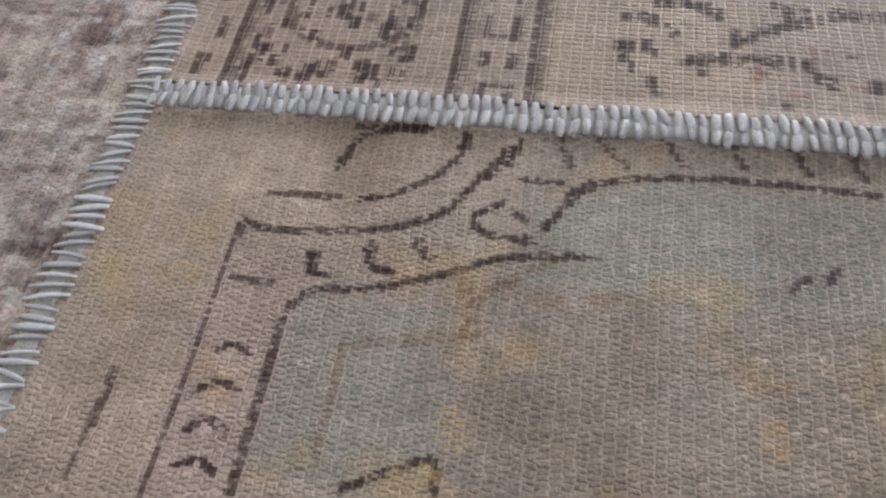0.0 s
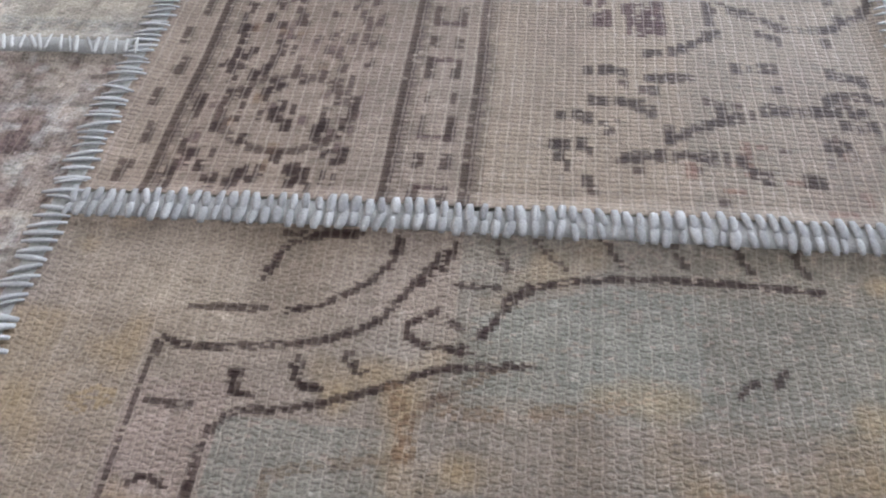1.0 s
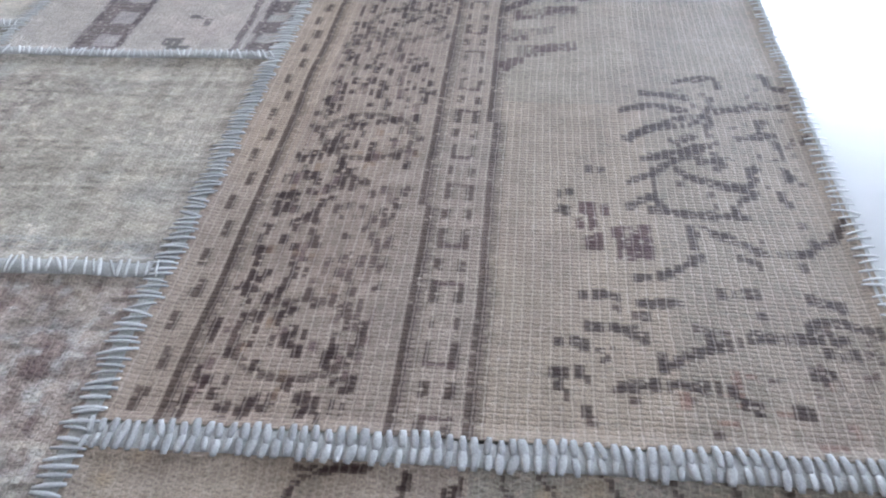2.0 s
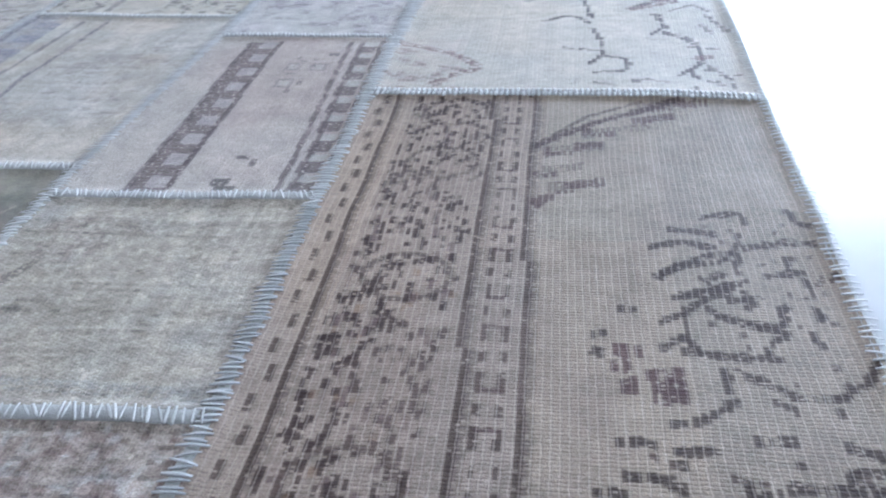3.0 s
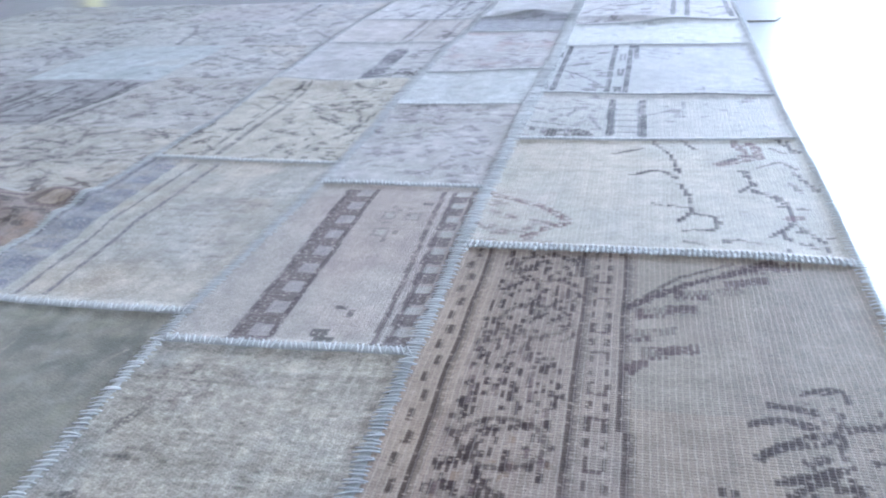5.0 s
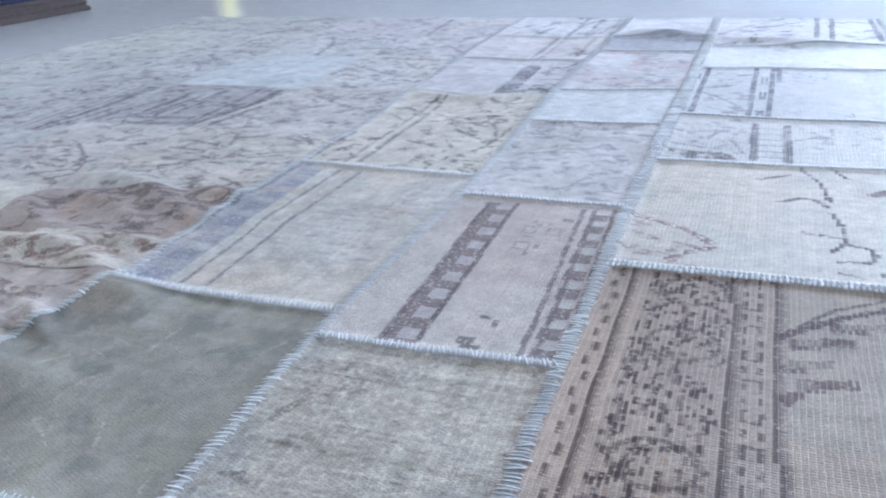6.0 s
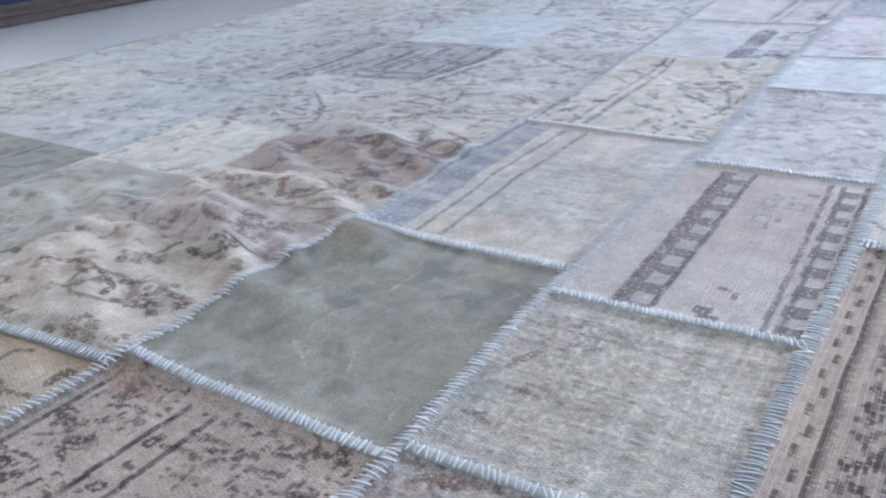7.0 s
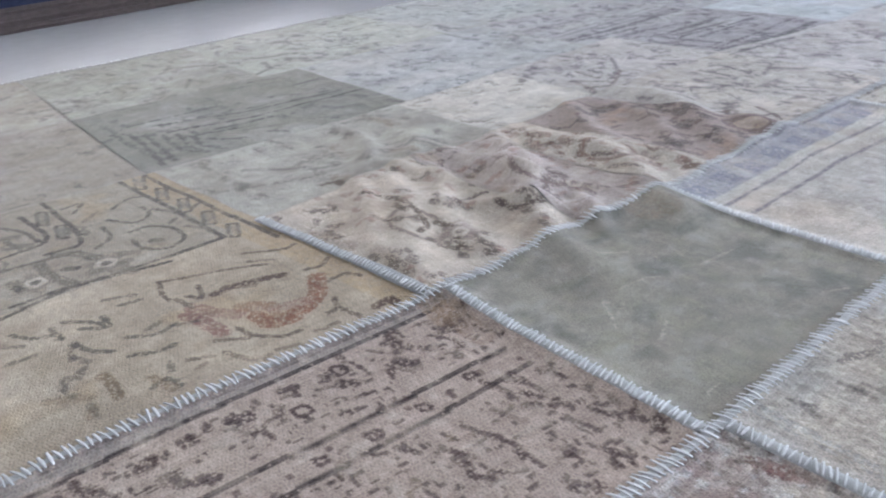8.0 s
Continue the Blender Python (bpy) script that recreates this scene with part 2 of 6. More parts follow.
# folds of the slack cloth: middle x, y, direction in degrees, length, width, height
FOLDS = [
    (-0.27, -0.030, 168, 0.16, 0.020, 0.0124), (-0.28, -0.155, 165, 0.17, 0.022, 0.0155), (-0.30, -0.275, 164, 0.15, 0.024, 0.0124), (-0.33, -0.095, 166, 0.14, 0.016, 0.0093),
    (-0.31, -0.215, 166, 0.15, 0.016, 0.0093), (-0.30, 0.16, 168, 0.16, 0.024, 0.0109), (-0.19, 0.195, 165, 0.05, 0.020, 0.0109), (-0.34, 0.055, 168, 0.15, 0.018, 0.0093), (-0.30, 0.10, 168, 0.12, 0.015, 0.0062), (-0.45, -0.17, 150, 0.07, 0.02, 0.0093),
    (-0.06, 0.735, 178, 0.12, 0.02, 0.0093), (0.45, 1.34, 175, 0.16, 0.03, 0.0124), (0.16, 1.39, 178, 0.10, 0.03, 0.0186), (-0.12, -0.11, 160, 0.05, 0.03, 0.0078),
    (-0.223, -0.188, 23, 0.064, 0.012, 0.009), (-0.155, -0.146, -11, 0.045, 0.012, 0.009), (-0.413, -0.191, -5, 0.115, 0.014, 0.008), (-0.249, -0.112, 8, 0.066, 0.012, 0.008), (-0.321, -0.300, -11, 0.118, 0.012, 0.008), (-0.508, -0.198, -23, 0.109, 0.012, 0.007), (-0.333, -0.091, 8, 0.078, 0.012, 0.007), (-0.215, 0.007, -5, 0.056, 0.014, 0.006),
]


def height(x, y):
    x, y = np.asarray(x, float), np.asarray(y, float)
    z = 0.0022 * smooth_noise(x, y, 0.17, 5) + 0.0012 * smooth_noise(x, y, 0.07, 6)
    for cx, cy, turn, long, wide, high in FOLDS:
        a = radians(turn)
        p, q = (x - cx) * math.cos(a) + (y - cy) * math.sin(a), -(x - cx) * math.sin(a) + (y - cy) * math.cos(a)
        q = q + 0.02 * np.sin(p * 19 + cx * 40)
        z = z + high * np.exp(-(p / long) ** 2 - (q / wide) ** 2)
    return z


# dye colours, linear
CREAM, SAND, BEIGE, TAUPE = (0.50, 0.43, 0.35), (0.42, 0.34, 0.26), (0.36, 0.29, 0.235), (0.27, 0.215, 0.185)
STONE, SAGE, OLIVE, ICE = (0.40, 0.385, 0.35), (0.265, 0.265, 0.228), (0.208, 0.190, 0.155), (0.43, 0.45, 0.45)
UMBER, PLUM, RUST, OCHRE = (0.034, 0.016, 0.014), (0.055, 0.025, 0.025), (0.30, 0.145, 0.09), (0.36, 0.24, 0.11)
INK, ROSE, GREY = (0.025, 0.022, 0.027), (0.36, 0.265, 0.24), (0.085, 0.072, 0.073)


MOTIFS = {
    "A0": [
        [(0.354, -0.542), (0.355, -0.502), (0.354, -0.444), (0.364, -0.449), (0.409, -0.442), (0.427, -0.431), (0.433, -0.419), (0.443, -0.402)],
        [(0.380, -0.537), (0.379, -0.504), (0.380, -0.469), (0.405, -0.466), (0.431, -0.456), (0.445, -0.448), (0.476, -0.443)],
        [(0.358, -0.468), (0.372, -0.468)],
        [(0.330, -0.540), (0.332, -0.506)],
        [(0.362, -0.433), (0.386, -0.431)],
        [(0.394, -0.431), (0.406, -0.428), (0.424, -0.413), (0.427, -0.399)],
        [(0.411, -0.398), (0.388, -0.401), (0.383, -0.418)],
        [(0.459, -0.435), (0.472, -0.414), (0.498, -0.407), (0.532, -0.404), (0.570, -0.405)],
        [(0.444, -0.426), (0.434, -0.433), (0.437, -0.439), (0.454, -0.441)],
        [(0.540, -0.447), (0.545, -0.441)],
        [(0.551, -0.442), (0.554, -0.437)],
        [(0.411, -0.531), (0.429, -0.521), (0.437, -0.518), (0.438, -0.528)],
        [(0.437, -0.416), (0.444, -0.407), (0.447, -0.399)],
        [(0.402, -0.448), (0.404, -0.457)],
        [(0.384, -0.455), (0.384, -0.462)],
        [(0.418, -0.445), (0.421, -0.451)],
    ],
    "A0f": [
        [(0.400, -0.487), (0.440, -0.477)],
        [(0.401, -0.489), (0.402, -0.522)],
        [(0.440, -0.477), (0.440, -0.463), (0.467, -0.445)],
    ],
    "A1": [
        [(0.312, 0.096), (0.326, -0.098), (0.318, -0.199), (0.327, -0.292)],
        [(0.400, 0.100), (0.410, -0.091), (0.412, -0.201), (0.413, -0.290)],
        [(0.432, 0.099), (0.439, -0.089), (0.441, -0.198), (0.445, -0.286)],
        [(0.437, 0.012), (0.479, 0.066), (0.523, 0.096)],
    ],
    "B2": [
        [(0.130, 0.229), (0.141, -0.084)],
        [(0.162, 0.234), (0.171, -0.081)],
        [(0.237, 0.239), (0.256, -0.078)],
        [(0.249, 0.241), (0.268, -0.076)],
        [(0.270, 0.244), (0.287, -0.072)],
    ],
    "C2": [
        [(-0.165, 0.319), (-0.152, -0.045)],
        [(-0.086, -0.042), (-0.099, 0.123), (-0.101, 0.301)],
        [(-0.059, -0.038), (-0.069, 0.110), (-0.070, 0.303)],
    ],
    "C3": [
        [(-0.181, 0.575), (-0.167, 0.328)],
        [(-0.126, 0.731), (-0.112, 0.336)],
        [(-0.110, 0.732), (-0.091, 0.343)],
    ],
    "C0": [
        [(-0.128, -0.350), (-0.127, -0.463), (-0.125, -0.573), (-0.118, -0.70), (-0.112, -0.84)],
        [(-0.049, -0.352), (-0.048, -0.446), (-0.047, -0.549), (-0.046, -0.84)],
        [(-0.021, -0.351), (-0.019, -0.457), (-0.017, -0.523), (-0.014, -0.84)],
    ],
    "E4": [
        [(-0.459, 0.724), (-0.441, 0.463)],
        [(-0.500, 0.721), (-0.476, 0.466)],
        [(-0.561, 0.703), (-0.581, 0.500)],
        [(-0.629, 0.675), (-0.624, 0.495)],
    ],
}


DRAWN = {}


def drawn(seed, colour, wide, amount, ragged, paths):
    """Lines knotted into the patch of that seed."""
    DRAWN.setdefault(seed, []).append((False, colour, wide, amount, ragged, paths))


def dashed(seed, colour, tall, amount, ragged, paths):
    """Rows of upright dashes knotted into the patch of that seed."""
    DRAWN.setdefault(seed, []).append((True, colour, tall, amount, ragged, paths))


def eased(pts):
    """The same path with its corners cut."""
    for _ in range(2 if len(pts) > 2 and pts[0] != pts[-1] else 0):
        cut = [pts[0]]
        for p, q in zip(pts[:-1], pts[1:]):
            cut += [(0.8 * p[0] + 0.2 * q[0], 0.8 * p[1] + 0.2 * q[1]), (0.2 * p[0] + 0.8 * q[0], 0.2 * p[1] + 0.8 * q[1])]
        pts = cut + [pts[-1]]
    return pts


SEPIA = (0.040, 0.021, 0.016)
drawn(11, UMBER, 0.0027, 0.8, 0.25, [[(0.387, -0.400), (0.413, -0.398)], [(0.387, -0.404), (0.384, -0.419)], [(0.428, -0.399), (0.426, -0.410)], [(0.447, -0.398), (0.444, -0.410)], [(0.461, -0.397), (0.466, -0.407)], [(0.475, -0.395), (0.485, -0.404)], [(0.497, -0.391), (0.505, -0.401)], [(0.520, -0.389), (0.526, -0.399)], [(0.541, -0.388), (0.548, -0.399)], [(0.562, -0.391), (0.567, -0.399)]])
drawn(11, UMBER, 0.0026, 0.85, 0.2, [[(0.450, -0.415), (0.463, -0.415)], [(0.382, -0.455), (0.383, -0.462), (0.390, -0.463)], [(0.401, -0.451), (0.404, -0.458), (0.411, -0.458)], [(0.418, -0.447), (0.420, -0.451), (0.425, -0.451)], [(0.446, -0.428), (0.452, -0.432)], [(0.454, -0.439), (0.456, -0.441)], [(0.362, -0.494), (0.366, -0.491), (0.372, -0.494)], [(0.360, -0.508), (0.367, -0.504), (0.373, -0.507)], [(0.361, -0.521), (0.365, -0.516), (0.373, -0.520)], [(0.361, -0.532), (0.367, -0.529), (0.373, -0.532)], [(0.458, -0.433), (0.462, -0.429)]])
drawn(11, UMBER, 0.0026, 0.85, 0.2, [[(0.465, -0.421), (0.473, -0.412)]])
drawn(11, (0.20, 0.125, 0.075), 0.006, 0.5, 0.3, [[(0.434, -0.456), (0.440, -0.468), (0.440, -0.477)], [(0.451, -0.462), (0.465, -0.461)], [(0.528, -0.481), (0.537, -0.481)], [(0.479, -0.460), (0.504, -0.454)]])
drawn(11, OCHRE, 0.008, 0.45, 0.3, [[(0.438, -0.505), (0.441, -0.512)], [(0.426, -0.525), (0.436, -0.523)], [(0.338, -0.471), (0.344, -0.468)], [(0.532, -0.494), (0.533, -0.501)]])
dashed(12, SEPIA, 0.0066, 0.92, 0.06, [[(0.560, -0.169), (0.547, -0.176), (0.531, -0.192), (0.531, -0.218), (0.537, -0.230)], [(0.526, -0.226), (0.548, -0.228), (0.578, -0.228)], [(0.546, -0.238), (0.547, -0.256)], [(0.555, -0.242), (0.567, -0.249), (0.579, -0.257), (0.597, -0.255), (0.616, -0.240), (0.621, -0.228)], [(0.556, -0.178), (0.574, -0.176)], [(0.543, -0.185), (0.548, -0.193), (0.582, -0.202)], [(0.585, -0.178), (0.587, -0.194)], [(0.603, -0.179), (0.603, -0.194)], [(0.596, -0.204), (0.599, -0.217)], [(0.495, -0.190), (0.505, -0.192)]])
dashed(12, SEPIA, 0.0066, 0.92, 0.06, [[(0.478, -0.217), (0.489, -0.212)], [(0.479, -0.228), (0.487, -0.231)], [(0.517, -0.159), (0.530, -0.148), (0.551, -0.133), (0.567, -0.128)], [(0.526, -0.179), (0.538, -0.174), (0.564, -0.160)], [(0.515, -0.226), (0.529, -0.213)], [(0.516, -0.203), (0.531, -0.192)], [(0.515, -0.282), (0.530, -0.278), (0.539, -0.271), (0.550, -0.262)], [(0.565, -0.260), (0.577, -0.267)], [(0.594, -0.257), (0.596, -0.269)], [(0.490, -0.295), (0.505, -0.293), (0.509, -0.298)], [(0.514, -0.299), (0.536, -0.297)], [(0.516, -0.307), (0.524, -0.306)]])
dashed(12, SEPIA, 0.0066, 0.92, 0.06, [[(0.491, -0.315), (0.502, -0.315), (0.511, -0.316), (0.520, -0.322)], [(0.568, -0.298), (0.569, -0.305)], [(0.544, -0.312), (0.546, -0.321)], [(0.565, -0.310), (0.565, -0.315)], [(0.565, -0.315), (0.550, -0.322), (0.533, -0.330), (0.522, -0.338)], [(0.565, -0.315), (0.589, -0.313), (0.605, -0.311)], [(0.587, -0.308), (0.593, -0.302), (0.607, -0.302), (0.619, -0.308)], [(0.479, -0.326), (0.490, -0.325), (0.501, -0.331), (0.501, -0.337)], [(0.524, -0.328), (0.524, -0.338)], [(0.482, -0.342), (0.482, -0.354), (0.487, -0.356)]])
dashed(12, SEPIA, 0.0066, 0.92, 0.06, [[(0.476, -0.343), (0.492, -0.342), (0.494, -0.350)], [(0.490, -0.360), (0.495, -0.364)], [(0.504, -0.349), (0.528, -0.345), (0.552, -0.346)], [(0.550, -0.346), (0.555, -0.354), (0.561, -0.356)], [(0.589, -0.318), (0.596, -0.322), (0.612, -0.319), (0.615, -0.325)], [(0.582, -0.333), (0.594, -0.332), (0.586, -0.337)], [(0.571, -0.354), (0.580, -0.354)], [(0.552, -0.289), (0.572, -0.286)], [(0.591, -0.287), (0.609, -0.292)], [(0.542, -0.156), (0.548, -0.163)], [(0.565, -0.148), (0.570, -0.128)], [(0.580, -0.152), (0.606, -0.144)]])
dashed(12, SEPIA, 0.0066, 0.92, 0.06, [[(0.616, -0.155), (0.624, -0.148)], [(0.570, -0.224), (0.575, -0.213), (0.584, -0.207)]])
dashed(12, SEPIA, 0.007, 0.9, 0.06, [[(0.552, -0.086), (0.578, -0.080), (0.580, -0.095)], [(0.608, -0.074), (0.612, -0.092), (0.621, -0.096)], [(0.529, -0.102), (0.560, -0.107)], [(0.515, -0.127), (0.535, -0.118), (0.558, -0.124)], [(0.574, -0.105), (0.568, -0.125), (0.559, -0.139), (0.532, -0.147), (0.518, -0.160)], [(0.572, -0.122), (0.604, -0.113), (0.620, -0.115)], [(0.529, -0.177), (0.545, -0.172), (0.566, -0.161)], [(0.597, -0.129), (0.597, -0.148)], [(0.605, -0.152), (0.605, -0.170)], [(0.560, -0.200), (0.585, -0.206)], [(0.584, -0.181), (0.584, -0.198)]])
dashed(12, SEPIA, 0.007, 0.9, 0.06, [[(0.602, -0.180), (0.606, -0.191)], [(0.566, -0.170), (0.566, -0.186)], [(0.550, -0.157), (0.561, -0.150)]])
dashed(12, PLUM, 0.01, 0.85, 0.06, [[(0.440, 0.012), (0.462, 0.035), (0.489, 0.058), (0.526, 0.082), (0.556, 0.102)]])
dashed(12, (0.075, 0.030, 0.030), 0.0115, 0.8, 0.06, [[(0.490, -0.228), (0.506, -0.228)], [(0.488, -0.241), (0.500, -0.241)], [(0.493, -0.257), (0.503, -0.254)], [(0.506, -0.247), (0.527, -0.246)], [(0.508, -0.256), (0.527, -0.255)], [(0.508, -0.263), (0.526, -0.261)]])
drawn(13, (0.05, 0.04, 0.042), 0.0055, 0.9, 0.12, [[(0.451, 0.453), (0.478, 0.394), (0.485, 0.332)], [(0.486, 0.465), (0.506, 0.416)], [(0.434, 0.320), (0.465, 0.342), (0.483, 0.312)], [(0.486, 0.294), (0.494, 0.258), (0.495, 0.210), (0.481, 0.187)], [(0.457, 0.233), (0.488, 0.225)], [(0.498, 0.210), (0.519, 0.201), (0.517, 0.167), (0.486, 0.164)], [(0.552, 0.341), (0.563, 0.294)], [(0.559, 0.283), (0.584, 0.260), (0.589, 0.212), (0.586, 0.190), (0.562, 0.160)], [(0.602, 0.462), (0.622, 0.410)], [(0.605, 0.332), (0.621, 0.277)]])
drawn(13, (0.05, 0.04, 0.042), 0.0055, 0.9, 0.12, [[(0.590, 0.183), (0.606, 0.156)], [(0.486, 0.139), (0.505, 0.131)], [(0.535, 0.372), (0.562, 0.393)], [(0.571, 0.351), (0.591, 0.368)], [(0.579, 0.235), (0.602, 0.228)], [(0.574, 0.175), (0.577, 0.155)], [(0.531, 0.147), (0.551, 0.141)], [(0.412, 0.395), (0.445, 0.417)]])
drawn(13, (0.10, 0.05, 0.055), 0.01, 0.8, 0.2, [[(0.553, 0.448), (0.565, 0.393)], [(0.556, 0.393), (0.578, 0.389)], [(0.583, 0.204), (0.593, 0.205)]])
drawn(13, (0.16, 0.105, 0.10), 0.01, 0.7, 0.25, [[(0.282, 0.245), (0.321, 0.223), (0.351, 0.207), (0.377, 0.175)], [(0.377, 0.166), (0.359, 0.156), (0.341, 0.132)]])
drawn(13, (0.20, 0.15, 0.14), 0.006, 0.7, 0.2, [[(0.297, 0.192), (0.322, 0.176)], [(0.314, 0.172), (0.325, 0.175)], [(0.307, 0.136), (0.322, 0.137)], [(0.339, 0.173), (0.361, 0.165)], [(0.293, 0.215), (0.311, 0.212)], [(0.335, 0.117), (0.344, 0.126)], [(0.299, 0.148), (0.308, 0.157)]])
drawn(21, (0.16, 0.085, 0.075), 0.009, 0.8, 0.2, [[(0.137, -0.327), (0.158, -0.322)], [(0.151, -0.326), (0.164, -0.321)]])
drawn(22, (0.12, 0.105, 0.10), 0.006, 0.7, 0.2, [[(0.123, -0.264), (0.134, -0.260)], [(0.130, -0.263), (0.140, -0.267)], [(0.119, -0.195), (0.126, -0.186)], [(0.120, -0.204), (0.131, -0.175)]])
drawn(24, (0.17, 0.15, 0.15), 0.007, 0.55, 0.3, [[(0.088, 0.564), (0.120, 0.594), (0.136, 0.564), (0.101, 0.535)], [(0.160, 0.467), (0.203, 0.483)], [(0.113, 0.435), (0.149, 0.448)], [(0.196, 0.378), (0.211, 0.406)], [(0.126, 0.316), (0.156, 0.312)], [(0.232, 0.342), (0.256, 0.358)], [(0.113, 0.359), (0.120, 0.385)], [(0.172, 0.305), (0.202, 0.292)], [(0.227, 0.299), (0.256, 0.286)], [(0.232, 0.411), (0.251, 0.428)]])
drawn(31, (0.05, 0.028, 0.028), 0.0036, 0.9, 0.12, [[(-0.114, -0.458), (-0.111, -0.451), (-0.101, -0.450), (-0.100, -0.459), (-0.111, -0.460)], [(-0.089, -0.503), (-0.088, -0.493), (-0.078, -0.491), (-0.076, -0.501), (-0.086, -0.503)], [(-0.035, -0.479), (-0.033, -0.470), (-0.025, -0.470), (-0.025, -0.478), (-0.033, -0.479)], [(-0.037, -0.438), (-0.035, -0.430), (-0.029, -0.430), (-0.029, -0.438), (-0.036, -0.438)], [(-0.034, -0.516), (-0.033, -0.508), (-0.027, -0.508), (-0.026, -0.515), (-0.033, -0.516)], [(-0.043, -0.394), (-0.041, -0.386), (-0.035, -0.387), (-0.036, -0.394), (-0.042, -0.394)]])
drawn(31, (0.05, 0.028, 0.028), 0.0036, 0.9, 0.12, [[(-0.015, -0.487), (-0.010, -0.478)], [(-0.030, -0.500), (-0.031, -0.494)], [(-0.031, -0.458), (-0.031, -0.452)], [(-0.035, -0.414), (-0.036, -0.409)], [(-0.110, -0.444), (-0.098, -0.442)], [(-0.114, -0.427), (-0.096, -0.414)], [(-0.097, -0.479), (-0.091, -0.464)], [(-0.089, -0.521), (-0.087, -0.510)], [(-0.072, -0.462), (-0.069, -0.451)], [(-0.101, -0.381), (-0.085, -0.371)], [(-0.081, -0.424), (-0.070, -0.417)], [(-0.107, -0.491), (-0.099, -0.491)]])
drawn(31, (0.04, 0.022, 0.024), 0.01, 0.85, 0.2, [[(-0.089, -0.417), (-0.073, -0.411)], [(-0.106, -0.539), (-0.100, -0.528)], [(-0.094, -0.535), (-0.085, -0.533)], [(-0.069, -0.586), (-0.059, -0.568)], [(-0.113, -0.497), (-0.110, -0.490)], [(-0.080, -0.592), (-0.077, -0.586)]])
drawn(31, (0.05, 0.028, 0.028), 0.005, 0.85, 0.15, [[(0.037, -0.375), (0.061, -0.370)], [(-0.029, -0.389), (-0.007, -0.384)], [(-0.000, -0.404), (0.025, -0.397)], [(-0.024, -0.369), (0.008, -0.367)], [(0.042, -0.358), (0.059, -0.352)], [(0.001, -0.428), (0.021, -0.421)], [(0.008, -0.451), (0.030, -0.442)], [(0.054, -0.401), (0.069, -0.392)], [(0.044, -0.419), (0.062, -0.417)], [(-0.011, -0.471), (0.003, -0.464)], [(0.072, -0.381), (0.086, -0.373)], [(0.039, -0.453), (0.051, -0.447)], [(0.079, -0.416), (0.090, -0.410)], [(0.023, -0.419), (0.040, -0.416)], [(-0.010, -0.350), (0.007, -0.346)]])
drawn(31, (0.05, 0.028, 0.028), 0.005, 0.85, 0.15, [[(0.055, -0.344), (0.043, -0.340)]])
drawn(31, (0.24, 0.16, 0.10), 0.022, 0.5, 0.2, [[(-0.122, -0.349), (-0.074, -0.353)], [(-0.138, -0.353), (-0.111, -0.357)]])
drawn(32, CREAM, 0.0024, 0.45, 0.3, [[(-0.042, -0.257), (-0.023, -0.267), (-0.010, -0.276)], [(-0.042, -0.257), (-0.035, -0.253)], [(-0.070, -0.169), (-0.053, -0.175)], [(-0.097, -0.203), (-0.084, -0.182)], [(-0.027, -0.157), (-0.026, -0.113)], [(0.063, -0.134), (0.072, -0.112)], [(0.083, -0.296), (0.081, -0.282)], [(0.022, -0.266), (0.010, -0.245)]])
drawn(34, (0.07, 0.06, 0.06), 0.0048, 0.85, 0.15, [[(0.045, 0.442), (0.054, 0.491), (0.056, 0.558)], [(-0.071, 0.452), (-0.044, 0.440), (-0.013, 0.429)], [(-0.046, 0.571), (-0.010, 0.511), (0.030, 0.486)], [(0.052, 0.472), (0.041, 0.532)], [(0.026, 0.383), (0.067, 0.380)], [(0.003, 0.358), (0.028, 0.379)], [(0.067, 0.348), (0.086, 0.324)], [(-0.169, 0.603), (-0.118, 0.557)], [(-0.080, 0.513), (-0.050, 0.487)], [(-0.094, 0.617), (-0.068, 0.603)], [(0.006, 0.582), (0.013, 0.619)], [(0.049, 0.344), (0.062, 0.332)], [(-0.129, 0.439), (-0.127, 0.461)]])
drawn(34, (0.07, 0.06, 0.06), 0.0048, 0.85, 0.15, [[(-0.130, 0.519), (-0.128, 0.544)], [(-0.124, 0.376), (-0.106, 0.358)], [(-0.014, 0.464), (0.007, 0.433)]])
drawn(37, (0.10, 0.095, 0.11), 0.012, 0.7, 0.15, [[(-0.060, 1.161), (-0.065, 1.645), (0.022, 1.670)], [(-0.007, 1.510), (-0.012, 1.370)], [(0.016, 1.578), (0.008, 1.439)], [(-0.147, 1.376), (-0.127, 1.522)]])
drawn(41, (0.065, 0.052, 0.042), 0.005, 0.9, 0.08, [[(-0.645, -0.423), (-0.346, -0.386)], [(-0.641, -0.452), (-0.388, -0.424)], [(-0.388, -0.424), (-0.388, -0.479), (-0.394, -0.571), (-0.377, -0.631)], [(-0.376, -0.483), (-0.397, -0.570), (-0.394, -0.619)], [(-0.478, -0.613), (-0.466, -0.543)], [(-0.649, -0.541), (-0.479, -0.528), (-0.484, -0.571)], [(-0.615, -0.569), (-0.514, -0.554), (-0.508, -0.608)]])
drawn(41, (0.065, 0.052, 0.042), 0.0036, 0.85, 0.1, [[(-0.645, -0.433), (-0.639, -0.423), (-0.591, -0.436), (-0.599, -0.445), (-0.645, -0.433)]])
drawn(41, (0.22, 0.20, 0.17), 0.01, 0.7, 0.1, [[(-0.629, -0.434), (-0.608, -0.435)]])
drawn(41, (0.065, 0.052, 0.042), 0.0036, 0.85, 0.1, [[(-0.583, -0.426), (-0.577, -0.417), (-0.533, -0.429), (-0.541, -0.438), (-0.583, -0.426)]])
